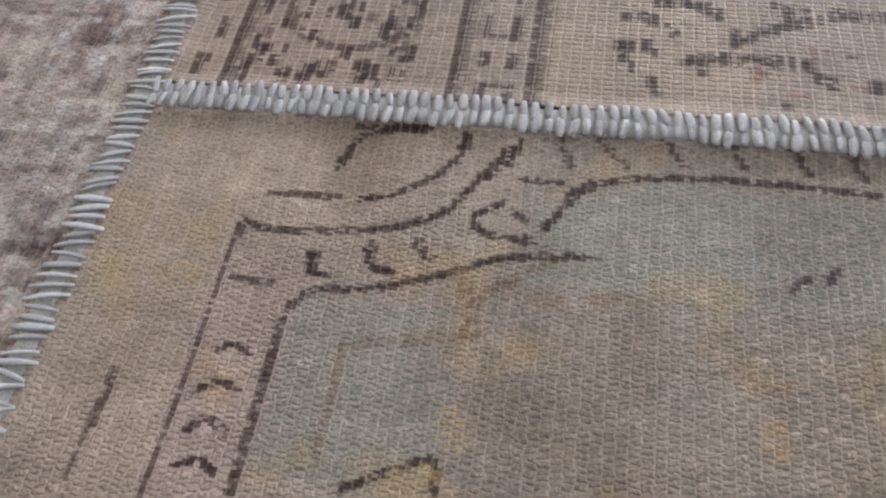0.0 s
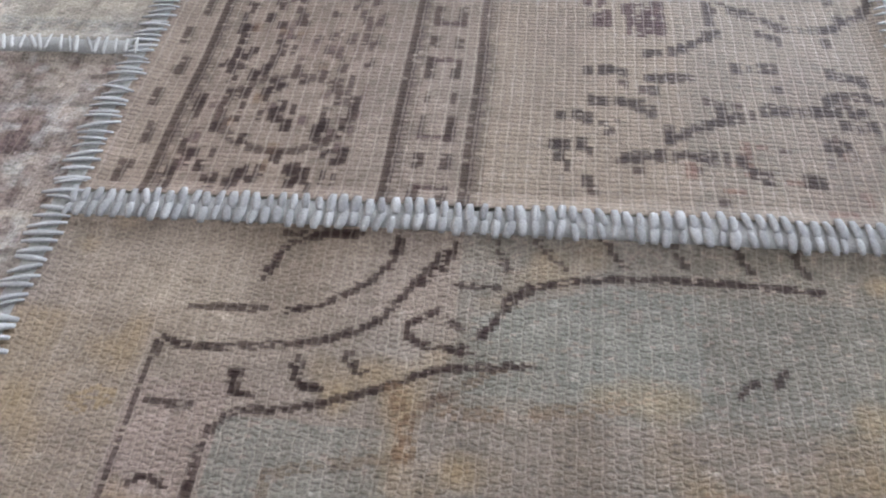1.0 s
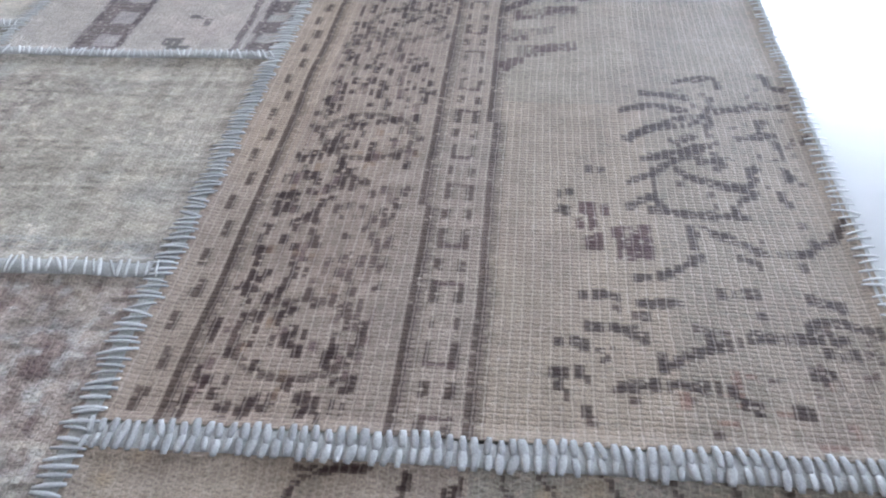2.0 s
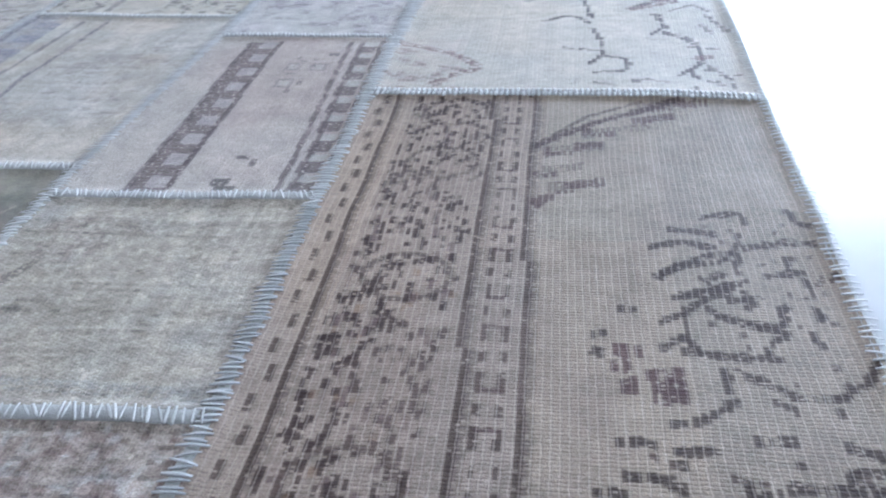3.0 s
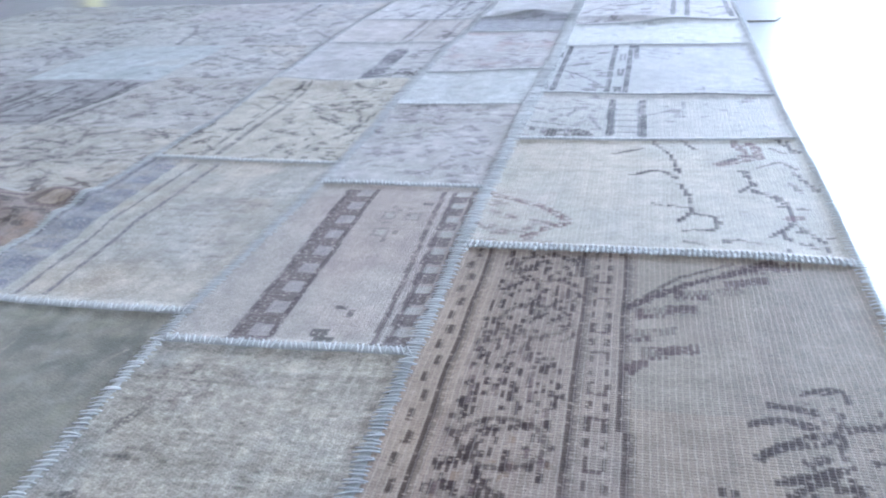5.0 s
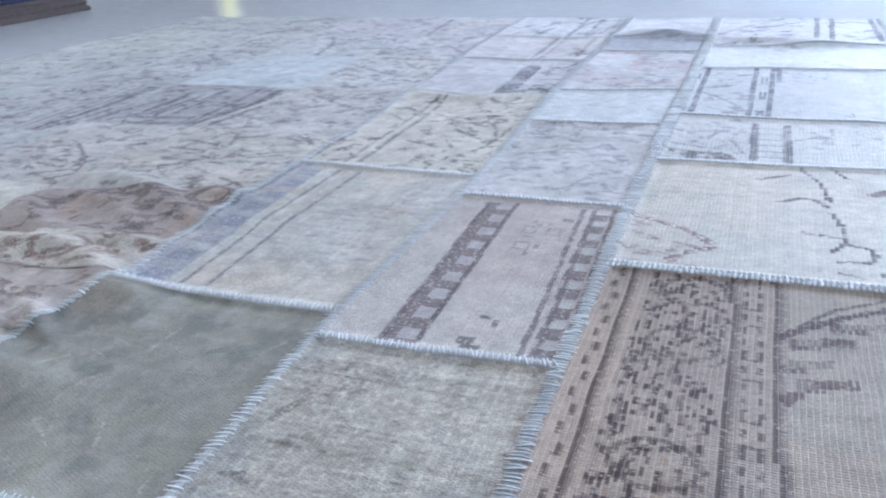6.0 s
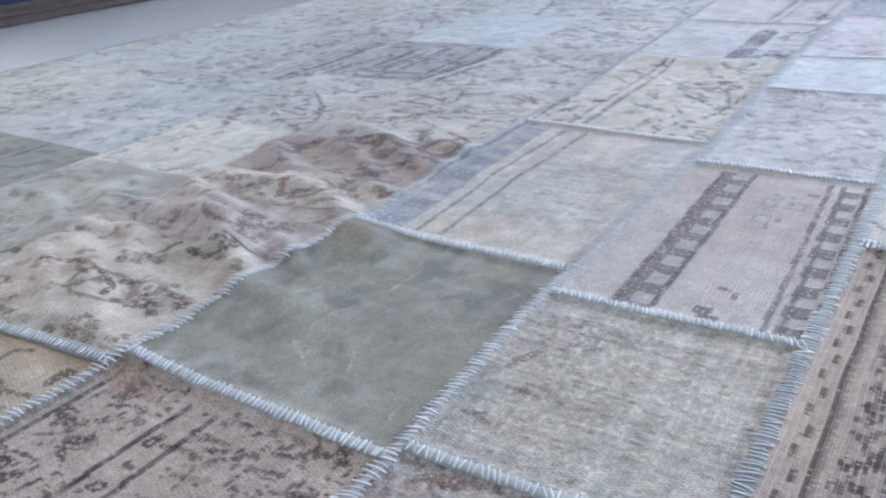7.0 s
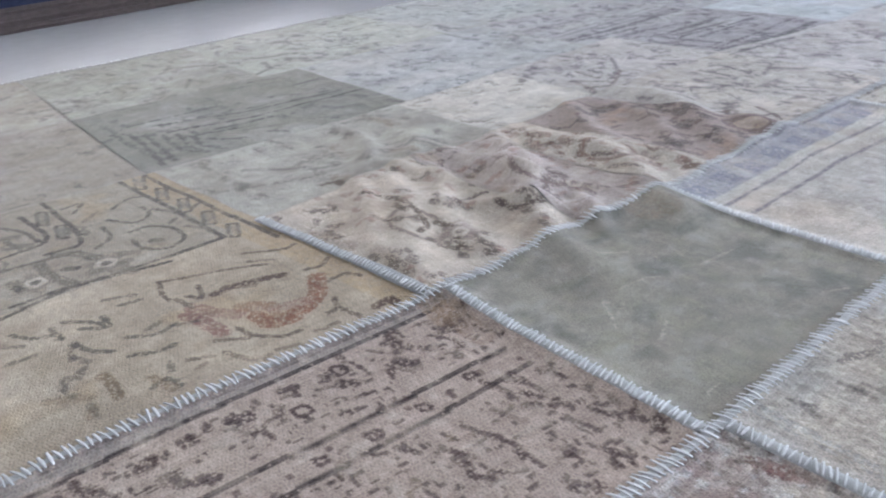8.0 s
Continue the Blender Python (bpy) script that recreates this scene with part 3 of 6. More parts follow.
drawn(41, (0.22, 0.20, 0.17), 0.01, 0.7, 0.1, [[(-0.568, -0.427), (-0.549, -0.428)]])
drawn(41, (0.065, 0.052, 0.042), 0.0036, 0.85, 0.1, [[(-0.524, -0.421), (-0.519, -0.412), (-0.479, -0.424), (-0.486, -0.432), (-0.524, -0.421)]])
drawn(41, (0.22, 0.20, 0.17), 0.01, 0.7, 0.1, [[(-0.511, -0.421), (-0.494, -0.423)]])
drawn(41, (0.065, 0.052, 0.042), 0.0036, 0.85, 0.1, [[(-0.467, -0.415), (-0.462, -0.406), (-0.426, -0.417), (-0.433, -0.426), (-0.467, -0.415)]])
drawn(41, (0.22, 0.20, 0.17), 0.01, 0.7, 0.1, [[(-0.455, -0.415), (-0.439, -0.416)]])
drawn(41, (0.065, 0.052, 0.042), 0.0036, 0.85, 0.1, [[(-0.414, -0.409), (-0.409, -0.400), (-0.377, -0.412), (-0.383, -0.419), (-0.414, -0.409)]])
drawn(41, (0.22, 0.20, 0.17), 0.01, 0.7, 0.1, [[(-0.403, -0.409), (-0.389, -0.410)]])
drawn(41, (0.065, 0.052, 0.042), 0.0036, 0.85, 0.1, [[(-0.612, -0.552), (-0.607, -0.543), (-0.564, -0.550), (-0.571, -0.559), (-0.612, -0.552)]])
drawn(41, (0.22, 0.20, 0.17), 0.01, 0.7, 0.1, [[(-0.598, -0.551), (-0.579, -0.550)]])
drawn(41, (0.065, 0.052, 0.042), 0.0036, 0.85, 0.1, [[(-0.552, -0.545), (-0.547, -0.536), (-0.508, -0.543), (-0.515, -0.551), (-0.552, -0.545)]])
drawn(41, (0.22, 0.20, 0.17), 0.01, 0.7, 0.1, [[(-0.539, -0.544), (-0.522, -0.543)]])
drawn(41, (0.10, 0.082, 0.066), 0.0045, 0.85, 0.15, [[(-0.599, -0.527), (-0.600, -0.503), (-0.574, -0.521)], [(-0.552, -0.485), (-0.575, -0.462), (-0.566, -0.441)], [(-0.524, -0.499), (-0.490, -0.479), (-0.504, -0.457), (-0.534, -0.459)], [(-0.517, -0.452), (-0.475, -0.430), (-0.493, -0.410)], [(-0.474, -0.490), (-0.477, -0.471), (-0.451, -0.451), (-0.417, -0.451), (-0.404, -0.474), (-0.425, -0.494), (-0.453, -0.494)], [(-0.461, -0.528), (-0.476, -0.507), (-0.508, -0.509)], [(-0.445, -0.441), (-0.424, -0.431)], [(-0.597, -0.592), (-0.568, -0.575), (-0.521, -0.568)], [(-0.512, -0.586), (-0.550, -0.595)]])
drawn(41, (0.10, 0.082, 0.066), 0.0045, 0.85, 0.15, [[(-0.539, -0.519), (-0.554, -0.503)], [(-0.466, -0.451), (-0.472, -0.443)]])
drawn(41, (0.16, 0.135, 0.105), 0.01, 0.75, 0.2, [[(-0.463, -0.581), (-0.428, -0.578), (-0.399, -0.565)], [(-0.475, -0.568), (-0.467, -0.548), (-0.439, -0.534)], [(-0.397, -0.551), (-0.410, -0.537)], [(-0.408, -0.519), (-0.381, -0.517)], [(-0.434, -0.519), (-0.423, -0.501)], [(-0.444, -0.609), (-0.415, -0.603)], [(-0.563, -0.598), (-0.556, -0.583)], [(-0.534, -0.598), (-0.521, -0.579)]])
drawn(41, (0.065, 0.052, 0.042), 0.0075, 0.9, 0.1, [[(-0.436, -0.564), (-0.430, -0.555)], [(-0.437, -0.480), (-0.432, -0.472)], [(-0.432, -0.609), (-0.423, -0.606)]])
drawn(41, (0.24, 0.10, 0.05), 0.014, 0.75, 0.25, [[(-0.243, -0.399), (-0.216, -0.411), (-0.202, -0.430), (-0.201, -0.445)], [(-0.196, -0.445), (-0.198, -0.464), (-0.219, -0.467)], [(-0.241, -0.469), (-0.224, -0.452)], [(-0.198, -0.454), (-0.211, -0.458)]])
drawn(41, (0.25, 0.125, 0.10), 0.012, 0.7, 0.25, [[(-0.262, -0.510), (-0.239, -0.502), (-0.214, -0.498)], [(-0.272, -0.501), (-0.255, -0.493)], [(-0.249, -0.490), (-0.231, -0.478)], [(-0.218, -0.450), (-0.212, -0.427)]])
drawn(41, (0.11, 0.065, 0.045), 0.008, 0.85, 0.15, [[(-0.280, -0.478), (-0.281, -0.457), (-0.274, -0.433), (-0.268, -0.419)], [(-0.284, -0.466), (-0.270, -0.446)], [(-0.164, -0.388), (-0.167, -0.373), (-0.157, -0.373)]])
drawn(41, (0.11, 0.075, 0.055), 0.0042, 0.8, 0.15, [[(-0.339, -0.506), (-0.315, -0.512), (-0.299, -0.511)], [(-0.342, -0.506), (-0.330, -0.484), (-0.318, -0.452), (-0.299, -0.421)], [(-0.298, -0.506), (-0.272, -0.501)], [(-0.213, -0.487), (-0.192, -0.482), (-0.174, -0.464), (-0.174, -0.451)], [(-0.228, -0.396), (-0.231, -0.378), (-0.216, -0.370)], [(-0.199, -0.407), (-0.183, -0.411), (-0.182, -0.422)], [(-0.183, -0.411), (-0.159, -0.405)], [(-0.165, -0.442), (-0.164, -0.422)], [(-0.308, -0.482), (-0.279, -0.488), (-0.295, -0.497)], [(-0.262, -0.400), (-0.257, -0.386), (-0.267, -0.374)]])
drawn(41, (0.11, 0.075, 0.055), 0.0042, 0.8, 0.15, [[(-0.337, -0.426), (-0.314, -0.396), (-0.316, -0.383)], [(-0.316, -0.430), (-0.300, -0.409)], [(-0.254, -0.527), (-0.246, -0.506)], [(-0.207, -0.508), (-0.192, -0.486)], [(-0.186, -0.508), (-0.160, -0.496)], [(-0.196, -0.534), (-0.187, -0.516)], [(-0.179, -0.532), (-0.182, -0.525)], [(-0.162, -0.477), (-0.157, -0.461)], [(-0.157, -0.489), (-0.161, -0.482)]])
drawn(41, (0.10, 0.085, 0.065), 0.0046, 0.8, 0.2, [[(-0.330, -0.591), (-0.317, -0.576), (-0.297, -0.564)], [(-0.315, -0.563), (-0.288, -0.562), (-0.307, -0.583)], [(-0.340, -0.629), (-0.318, -0.616), (-0.314, -0.600), (-0.300, -0.598)], [(-0.327, -0.640), (-0.313, -0.625)], [(-0.327, -0.601), (-0.302, -0.600)], [(-0.285, -0.593), (-0.264, -0.586), (-0.249, -0.573)], [(-0.293, -0.641), (-0.292, -0.621)], [(-0.264, -0.560), (-0.248, -0.538), (-0.255, -0.522)], [(-0.233, -0.565), (-0.223, -0.547), (-0.224, -0.533)], [(-0.201, -0.545), (-0.189, -0.548)], [(-0.324, -0.546), (-0.320, -0.528)]])
drawn(41, (0.10, 0.085, 0.065), 0.0046, 0.8, 0.2, [[(-0.263, -0.542), (-0.268, -0.529)], [(-0.346, -0.555), (-0.334, -0.529)], [(-0.215, -0.615), (-0.197, -0.604)], [(-0.189, -0.606), (-0.171, -0.605)], [(-0.178, -0.566), (-0.183, -0.552), (-0.167, -0.549)]])
drawn(41, (0.16, 0.105, 0.055), 0.008, 0.65, 0.25, [[(-0.221, -0.589), (-0.204, -0.586), (-0.185, -0.588)], [(-0.216, -0.628), (-0.199, -0.603)], [(-0.184, -0.605), (-0.175, -0.609)], [(-0.191, -0.562), (-0.166, -0.554)]])
drawn(42, (0.12, 0.085, 0.06), 0.006, 0.8, 0.2, [[(-0.364, -0.278), (-0.332, -0.264), (-0.282, -0.267)], [(-0.282, -0.267), (-0.248, -0.274), (-0.238, -0.291)], [(-0.306, -0.274), (-0.280, -0.278)], [(-0.300, -0.305), (-0.281, -0.297)], [(-0.328, -0.340), (-0.323, -0.327)], [(-0.210, -0.289), (-0.191, -0.278), (-0.208, -0.271)], [(-0.249, -0.267), (-0.230, -0.261)]])
drawn(42, (0.20, 0.14, 0.085), 0.013, 0.5, 0.3, [[(-0.318, -0.358), (-0.272, -0.348)]])
drawn(42, (0.14, 0.10, 0.085), 0.006, 0.8, 0.2, [[(-0.270, -0.223), (-0.280, -0.193), (-0.277, -0.180)], [(-0.241, -0.196), (-0.209, -0.194), (-0.198, -0.175)]])
drawn(43, (0.20, 0.14, 0.085), 0.013, 0.5, 0.3, [[(-0.350, -0.169), (-0.329, -0.161)]])
drawn(43, (0.14, 0.10, 0.085), 0.006, 0.8, 0.2, [[(-0.222, -0.160), (-0.195, -0.154)], [(-0.353, -0.100), (-0.355, -0.064)], [(-0.413, -0.086), (-0.402, -0.050)]])
drawn(44, (0.14, 0.10, 0.085), 0.006, 0.8, 0.2, [[(-0.270, -0.029), (-0.229, -0.019)], [(-0.232, -0.043), (-0.194, -0.032)], [(-0.365, -0.046), (-0.337, -0.036)]])
drawn(45, (0.13, 0.115, 0.115), 0.006, 0.75, 0.2, [[(-0.383, 0.135), (-0.416, 0.184)]])
drawn(45, (0.09, 0.06, 0.058), 0.007, 0.8, 0.2, [[(-0.354, 0.143), (-0.288, 0.149), (-0.249, 0.175)], [(-0.316, 0.121), (-0.302, 0.120)], [(-0.319, 0.044), (-0.289, 0.055)], [(-0.247, 0.046), (-0.204, 0.032)], [(-0.214, 0.081), (-0.213, 0.099)]])
drawn(45, (0.14, 0.10, 0.085), 0.006, 0.8, 0.2, [[(-0.319, 0.032), (-0.281, 0.049)], [(-0.455, 0.108), (-0.391, 0.108), (-0.376, 0.135)], [(-0.319, 0.103), (-0.305, 0.129)], [(-0.258, 0.082), (-0.212, 0.106)], [(-0.241, 0.032), (-0.182, 0.045)]])
drawn(46, (0.13, 0.115, 0.115), 0.006, 0.75, 0.2, [[(-0.264, 0.455), (-0.221, 0.425), (-0.200, 0.400)], [(-0.369, 0.419), (-0.344, 0.451)], [(-0.409, 0.341), (-0.345, 0.338)], [(-0.348, 0.289), (-0.290, 0.289)], [(-0.258, 0.324), (-0.215, 0.344)]])
drawn(46, (0.09, 0.06, 0.058), 0.007, 0.8, 0.2, [[(-0.262, 0.198), (-0.229, 0.174), (-0.208, 0.165)], [(-0.207, 0.194), (-0.214, 0.228), (-0.194, 0.211)]])
drawn(46, (0.14, 0.10, 0.085), 0.006, 0.8, 0.2, [[(-0.264, 0.175), (-0.256, 0.211), (-0.216, 0.165)], [(-0.192, 0.175), (-0.190, 0.213), (-0.242, 0.238)]])
drawn(47, (0.085, 0.08, 0.085), 0.01, 0.75, 0.15, [[(-0.428, 0.455), (-0.424, 0.603)]])
drawn(48, (0.11, 0.10, 0.11), 0.009, 0.6, 0.2, [[(-0.464, 1.080), (-0.282, 1.048), (-0.246, 1.092)], [(-0.322, 1.017), (-0.272, 0.961)], [(-0.401, 0.956), (-0.307, 0.898)]])
drawn(49, (0.11, 0.10, 0.11), 0.009, 0.6, 0.2, [[(-0.320, 1.245), (-0.238, 1.141)]])
drawn(50, (0.10, 0.095, 0.11), 0.012, 0.7, 0.15, [[(-0.405, 1.237), (-0.461, 1.651)]])
drawn(51, (0.14, 0.13, 0.115), 0.007, 0.7, 0.2, [[(-0.488, -0.265), (-0.474, -0.243)], [(-0.560, -0.327), (-0.512, -0.275)], [(-0.544, -0.397), (-0.515, -0.382)], [(-0.497, -0.355), (-0.468, -0.276)], [(-0.634, -0.254), (-0.617, -0.246)], [(-0.517, -0.394), (-0.504, -0.372)]])
drawn(51, (0.12, 0.085, 0.06), 0.006, 0.8, 0.2, [[(-0.434, -0.288), (-0.427, -0.270), (-0.388, -0.279)]])
drawn(51, (0.20, 0.14, 0.085), 0.013, 0.5, 0.3, [[(-0.556, -0.204), (-0.505, -0.216)], [(-0.443, -0.268), (-0.400, -0.257)], [(-0.609, -0.110), (-0.557, -0.107)], [(-0.464, -0.169), (-0.431, -0.166)]])
drawn(52, (0.13, 0.115, 0.115), 0.006, 0.75, 0.2, [[(-0.453, 0.129), (-0.441, 0.154)]])
drawn(52, (0.14, 0.10, 0.085), 0.006, 0.8, 0.2, [[(-0.481, -0.041), (-0.467, -0.014)]])
drawn(53, (0.13, 0.115, 0.115), 0.006, 0.75, 0.2, [[(-0.517, 0.179), (-0.472, 0.215), (-0.511, 0.277), (-0.571, 0.327)], [(-0.468, 0.171), (-0.446, 0.189)], [(-0.476, 0.326), (-0.428, 0.313)], [(-0.677, 0.295), (-0.600, 0.299)], [(-0.490, 0.361), (-0.453, 0.382)], [(-0.527, 0.353), (-0.514, 0.382)]])
drawn(53, (0.14, 0.10, 0.085), 0.006, 0.8, 0.2, [[(-0.444, 0.187), (-0.507, 0.278)], [(-0.504, 0.180), (-0.453, 0.162)], [(-0.550, 0.227), (-0.499, 0.222)]])
drawn(53, (0.11, 0.10, 0.11), 0.007, 0.7, 0.2, [[(-0.613, 0.413), (-0.587, 0.454)]])
drawn(54, (0.085, 0.08, 0.085), 0.01, 0.75, 0.15, [[(-0.448, 0.462), (-0.444, 0.617), (-0.456, 0.726)], [(-0.620, 0.524), (-0.619, 0.650)], [(-0.592, 0.521), (-0.590, 0.645)], [(-0.550, 0.530), (-0.554, 0.685)], [(-0.601, 0.460), (-0.461, 0.477)], [(-0.609, 0.498), (-0.497, 0.508)], [(-0.674, 0.408), (-0.667, 0.550)]])
drawn(54, (0.11, 0.10, 0.11), 0.007, 0.7, 0.2, [[(-0.683, 0.476), (-0.660, 0.574)], [(-0.620, 0.540), (-0.626, 0.713)], [(-0.580, 0.537), (-0.559, 0.689)], [(-0.464, 0.459), (-0.449, 0.640)], [(-0.454, 0.489), (-0.438, 0.673)], [(-0.579, 0.459), (-0.550, 0.513)]])
drawn(56, (0.11, 0.10, 0.11), 0.009, 0.6, 0.2, [[(-0.595, 1.101), (-0.612, 1.217), (-0.676, 1.333)], [(-0.521, 1.193), (-0.435, 1.171)], [(-0.692, 1.332), (-0.570, 1.289)]])
drawn(61, (0.10, 0.082, 0.066), 0.0045, 0.85, 0.15, [[(-0.651, -0.571), (-0.651, -0.553)]])
drawn(61, (0.14, 0.13, 0.115), 0.007, 0.7, 0.2, [[(-0.859, -0.470), (-0.849, -0.468)]])
drawn(62, (0.055, 0.052, 0.048), 0.006, 0.9, 0.1, [[(-0.871, -0.371), (-0.876, -0.224)], [(-0.843, -0.339), (-0.800, -0.211), (-0.785, -0.062)], [(-0.791, -0.336), (-0.768, -0.252), (-0.756, -0.038)], [(-0.751, -0.285), (-0.742, -0.201)], [(-0.749, -0.327), (-0.731, -0.259)]])
drawn(62, (0.075, 0.07, 0.062), 0.0065, 0.85, 0.15, [[(-0.828, -0.382), (-0.746, -0.382), (-0.658, -0.391)], [(-0.807, -0.365), (-0.731, -0.369), (-0.661, -0.375)], [(-0.784, -0.347), (-0.713, -0.354), (-0.673, -0.344)], [(-0.774, -0.332), (-0.696, -0.340), (-0.659, -0.332)], [(-0.744, -0.320), (-0.690, -0.324), (-0.653, -0.311)], [(-0.717, -0.307), (-0.694, -0.292), (-0.678, -0.272)]])
drawn(62, (0.10, 0.095, 0.085), 0.007, 0.75, 0.2, [[(-0.848, -0.399), (-0.760, -0.394), (-0.691, -0.387)], [(-0.909, -0.398), (-0.837, -0.390)], [(-0.818, -0.203), (-0.808, -0.150)], [(-0.857, -0.156), (-0.817, -0.106)], [(-0.883, -0.092), (-0.883, -0.049)], [(-0.958, -0.190), (-0.952, -0.142)], [(-0.970, -0.133), (-0.954, -0.077)]])
drawn(62, (0.14, 0.13, 0.115), 0.007, 0.7, 0.2, [[(-0.683, -0.168), (-0.661, -0.134)], [(-0.692, -0.107), (-0.684, -0.082)], [(-0.714, -0.258), (-0.692, -0.208)]])
drawn(63, (0.14, 0.13, 0.115), 0.007, 0.7, 0.2, [[(-0.992, 0.293), (-0.906, 0.297)], [(-0.832, 0.077), (-0.814, 0.136)]])
drawn(64, (0.085, 0.08, 0.085), 0.01, 0.75, 0.15, [[(-0.736, 0.359), (-0.718, 0.562), (-0.772, 0.771)], [(-0.716, 0.353), (-0.694, 0.558)]])
drawn(64, (0.11, 0.10, 0.11), 0.009, 0.6, 0.2, [[(-0.994, 0.636), (-0.967, 0.662)]])
drawn(64, (0.11, 0.10, 0.11), 0.007, 0.7, 0.2, [[(-0.860, 0.400), (-0.850, 0.561)], [(-0.722, 0.371), (-0.734, 0.532), (-0.736, 0.754)]])
drawn(65, (0.11, 0.10, 0.11), 0.009, 0.6, 0.2, [[(-0.901, 0.763), (-0.829, 0.786)], [(-0.764, 0.874), (-0.830, 0.965)]])
drawn(66, (0.11, 0.10, 0.11), 0.009, 0.6, 0.2, [[(-0.929, 1.313), (-0.974, 1.272)]])
drawn(67, (0.11, 0.10, 0.11), 0.009, 0.6, 0.2, [[(-0.925, 1.392), (-0.855, 1.458)]])
drawn(71, (0.10, 0.095, 0.085), 0.007, 0.75, 0.2, [[(-1.281, -0.435), (-1.280, -0.415)]])
drawn(71, (0.14, 0.13, 0.115), 0.007, 0.7, 0.2, [[(-1.095, -0.454), (-1.099, -0.418)]])
drawn(72, (0.10, 0.095, 0.085), 0.007, 0.75, 0.2, [[(-0.997, -0.209), (-0.988, -0.146), (-0.987, -0.038)], [(-1.216, -0.185), (-1.167, -0.126), (-1.127, -0.114)], [(-1.031, -0.221), (-1.088, -0.194)], [(-1.042, -0.431), (-1.053, -0.402)], [(-1.291, -0.210), (-1.253, -0.200)], [(-1.183, -0.213), (-1.241, -0.176)]])
drawn(72, (0.14, 0.13, 0.115), 0.007, 0.7, 0.2, [[(-1.113, -0.388), (-1.093, -0.356)], [(-1.176, -0.303), (-1.146, -0.272)]])
drawn(73, (0.10, 0.095, 0.085), 0.007, 0.75, 0.2, [[(-1.016, -0.096), (-1.044, -0.058), (-1.101, -0.045)]])
drawn(73, (0.14, 0.13, 0.115), 0.007, 0.7, 0.2, [[(-1.104, 0.022), (-1.076, 0.056)], [(-1.189, 0.144), (-1.113, 0.208)], [(-1.228, 0.252), (-1.229, 0.342)], [(-1.151, -0.063), (-1.122, -0.006)], [(-1.067, 0.101), (-1.038, 0.148)], [(-1.235, 0.024), (-1.197, 0.096)]])
drawn(74, (0.14, 0.13, 0.115), 0.007, 0.7, 0.2, [[(-1.336, 0.413), (-1.314, 0.464)], [(-1.307, 0.468), (-1.222, 0.480)]])
drawn(75, (0.11, 0.10, 0.11), 0.009, 0.6, 0.2, [[(-1.108, 0.860), (-1.122, 0.928)]])
drawn(13, (0.11, 0.055, 0.06), 0.012, 0.8, 0.2, [[(0.553, 0.432), (0.576, 0.447), (0.576, 0.383)], [(0.527, 0.361), (0.563, 0.378)]])
drawn(13, (0.06, 0.05, 0.052), 0.0055, 0.9, 0.1, [[(0.559, 0.337), (0.560, 0.297), (0.546, 0.275)], [(0.558, 0.277), (0.577, 0.261), (0.588, 0.229)], [(0.597, 0.371), (0.610, 0.345)], [(0.593, 0.431), (0.605, 0.412)], [(0.598, 0.300), (0.605, 0.276)], [(0.614, 0.452), (0.614, 0.413)]])
drawn(14, (0.045, 0.042, 0.05), 0.01, 0.95, 0.06, [[(0.397, 0.648), (0.401, 0.471)], [(0.441, 0.646), (0.444, 0.469)]])
drawn(14, (0.12, 0.115, 0.125), 0.0055, 0.75, 0.2, [[(0.405, 0.626), (0.433, 0.629)], [(0.406, 0.595), (0.434, 0.598)], [(0.407, 0.566), (0.434, 0.569)], [(0.408, 0.538), (0.435, 0.541)], [(0.409, 0.511), (0.435, 0.514)], [(0.410, 0.485), (0.436, 0.488)], [(0.401, 0.639), (0.405, 0.477)], [(0.436, 0.639), (0.439, 0.476)], [(0.289, 0.516), (0.358, 0.502)], [(0.292, 0.489), (0.364, 0.477)], [(0.310, 0.576), (0.359, 0.597)], [(0.340, 0.544), (0.351, 0.593)], [(0.449, 0.568), (0.483, 0.600)], [(0.499, 0.642), (0.500, 0.608)], [(0.597, 0.530), (0.608, 0.507)]])
drawn(14, (0.12, 0.115, 0.125), 0.0055, 0.75, 0.2, [[(0.370, 0.553), (0.388, 0.495)]])
drawn(15, (0.045, 0.042, 0.05), 0.009, 0.95, 0.06, [[(0.301, 1.039), (0.301, 0.698)], [(0.385, 1.036), (0.386, 0.684)], [(0.414, 1.037), (0.414, 0.683)], [(0.424, 1.038), (0.425, 0.931)]])
drawn(15, (0.045, 0.042, 0.05), 0.0055, 0.9, 0.1, [[(0.399, 0.964), (0.399, 0.911)], [(0.406, 0.964), (0.406, 0.912)], [(0.399, 0.844), (0.400, 0.794)], [(0.405, 0.844), (0.406, 0.795)], [(0.398, 0.725), (0.399, 0.686)], [(0.404, 0.725), (0.405, 0.686)], [(0.279, 0.980), (0.282, 0.944)], [(0.289, 0.985), (0.291, 0.940)], [(0.278, 0.881), (0.282, 0.828)], [(0.285, 0.882), (0.289, 0.828)], [(0.281, 0.746), (0.285, 0.701)], [(0.288, 0.746), (0.291, 0.701)]])
drawn(15, (0.12, 0.115, 0.125), 0.006, 0.8, 0.2, [[(0.309, 0.830), (0.345, 0.782), (0.375, 0.734)], [(0.315, 0.768), (0.354, 0.791)], [(0.323, 0.730), (0.368, 0.701)], [(0.311, 0.971), (0.350, 0.998)], [(0.327, 0.898), (0.365, 0.924)], [(0.432, 1.017), (0.500, 0.978)], [(0.442, 0.951), (0.480, 0.929)], [(0.518, 0.717), (0.529, 0.711)], [(0.553, 0.713), (0.626, 0.706)], [(0.612, 0.790), (0.622, 0.772)], [(0.531, 0.736), (0.531, 0.708)]])
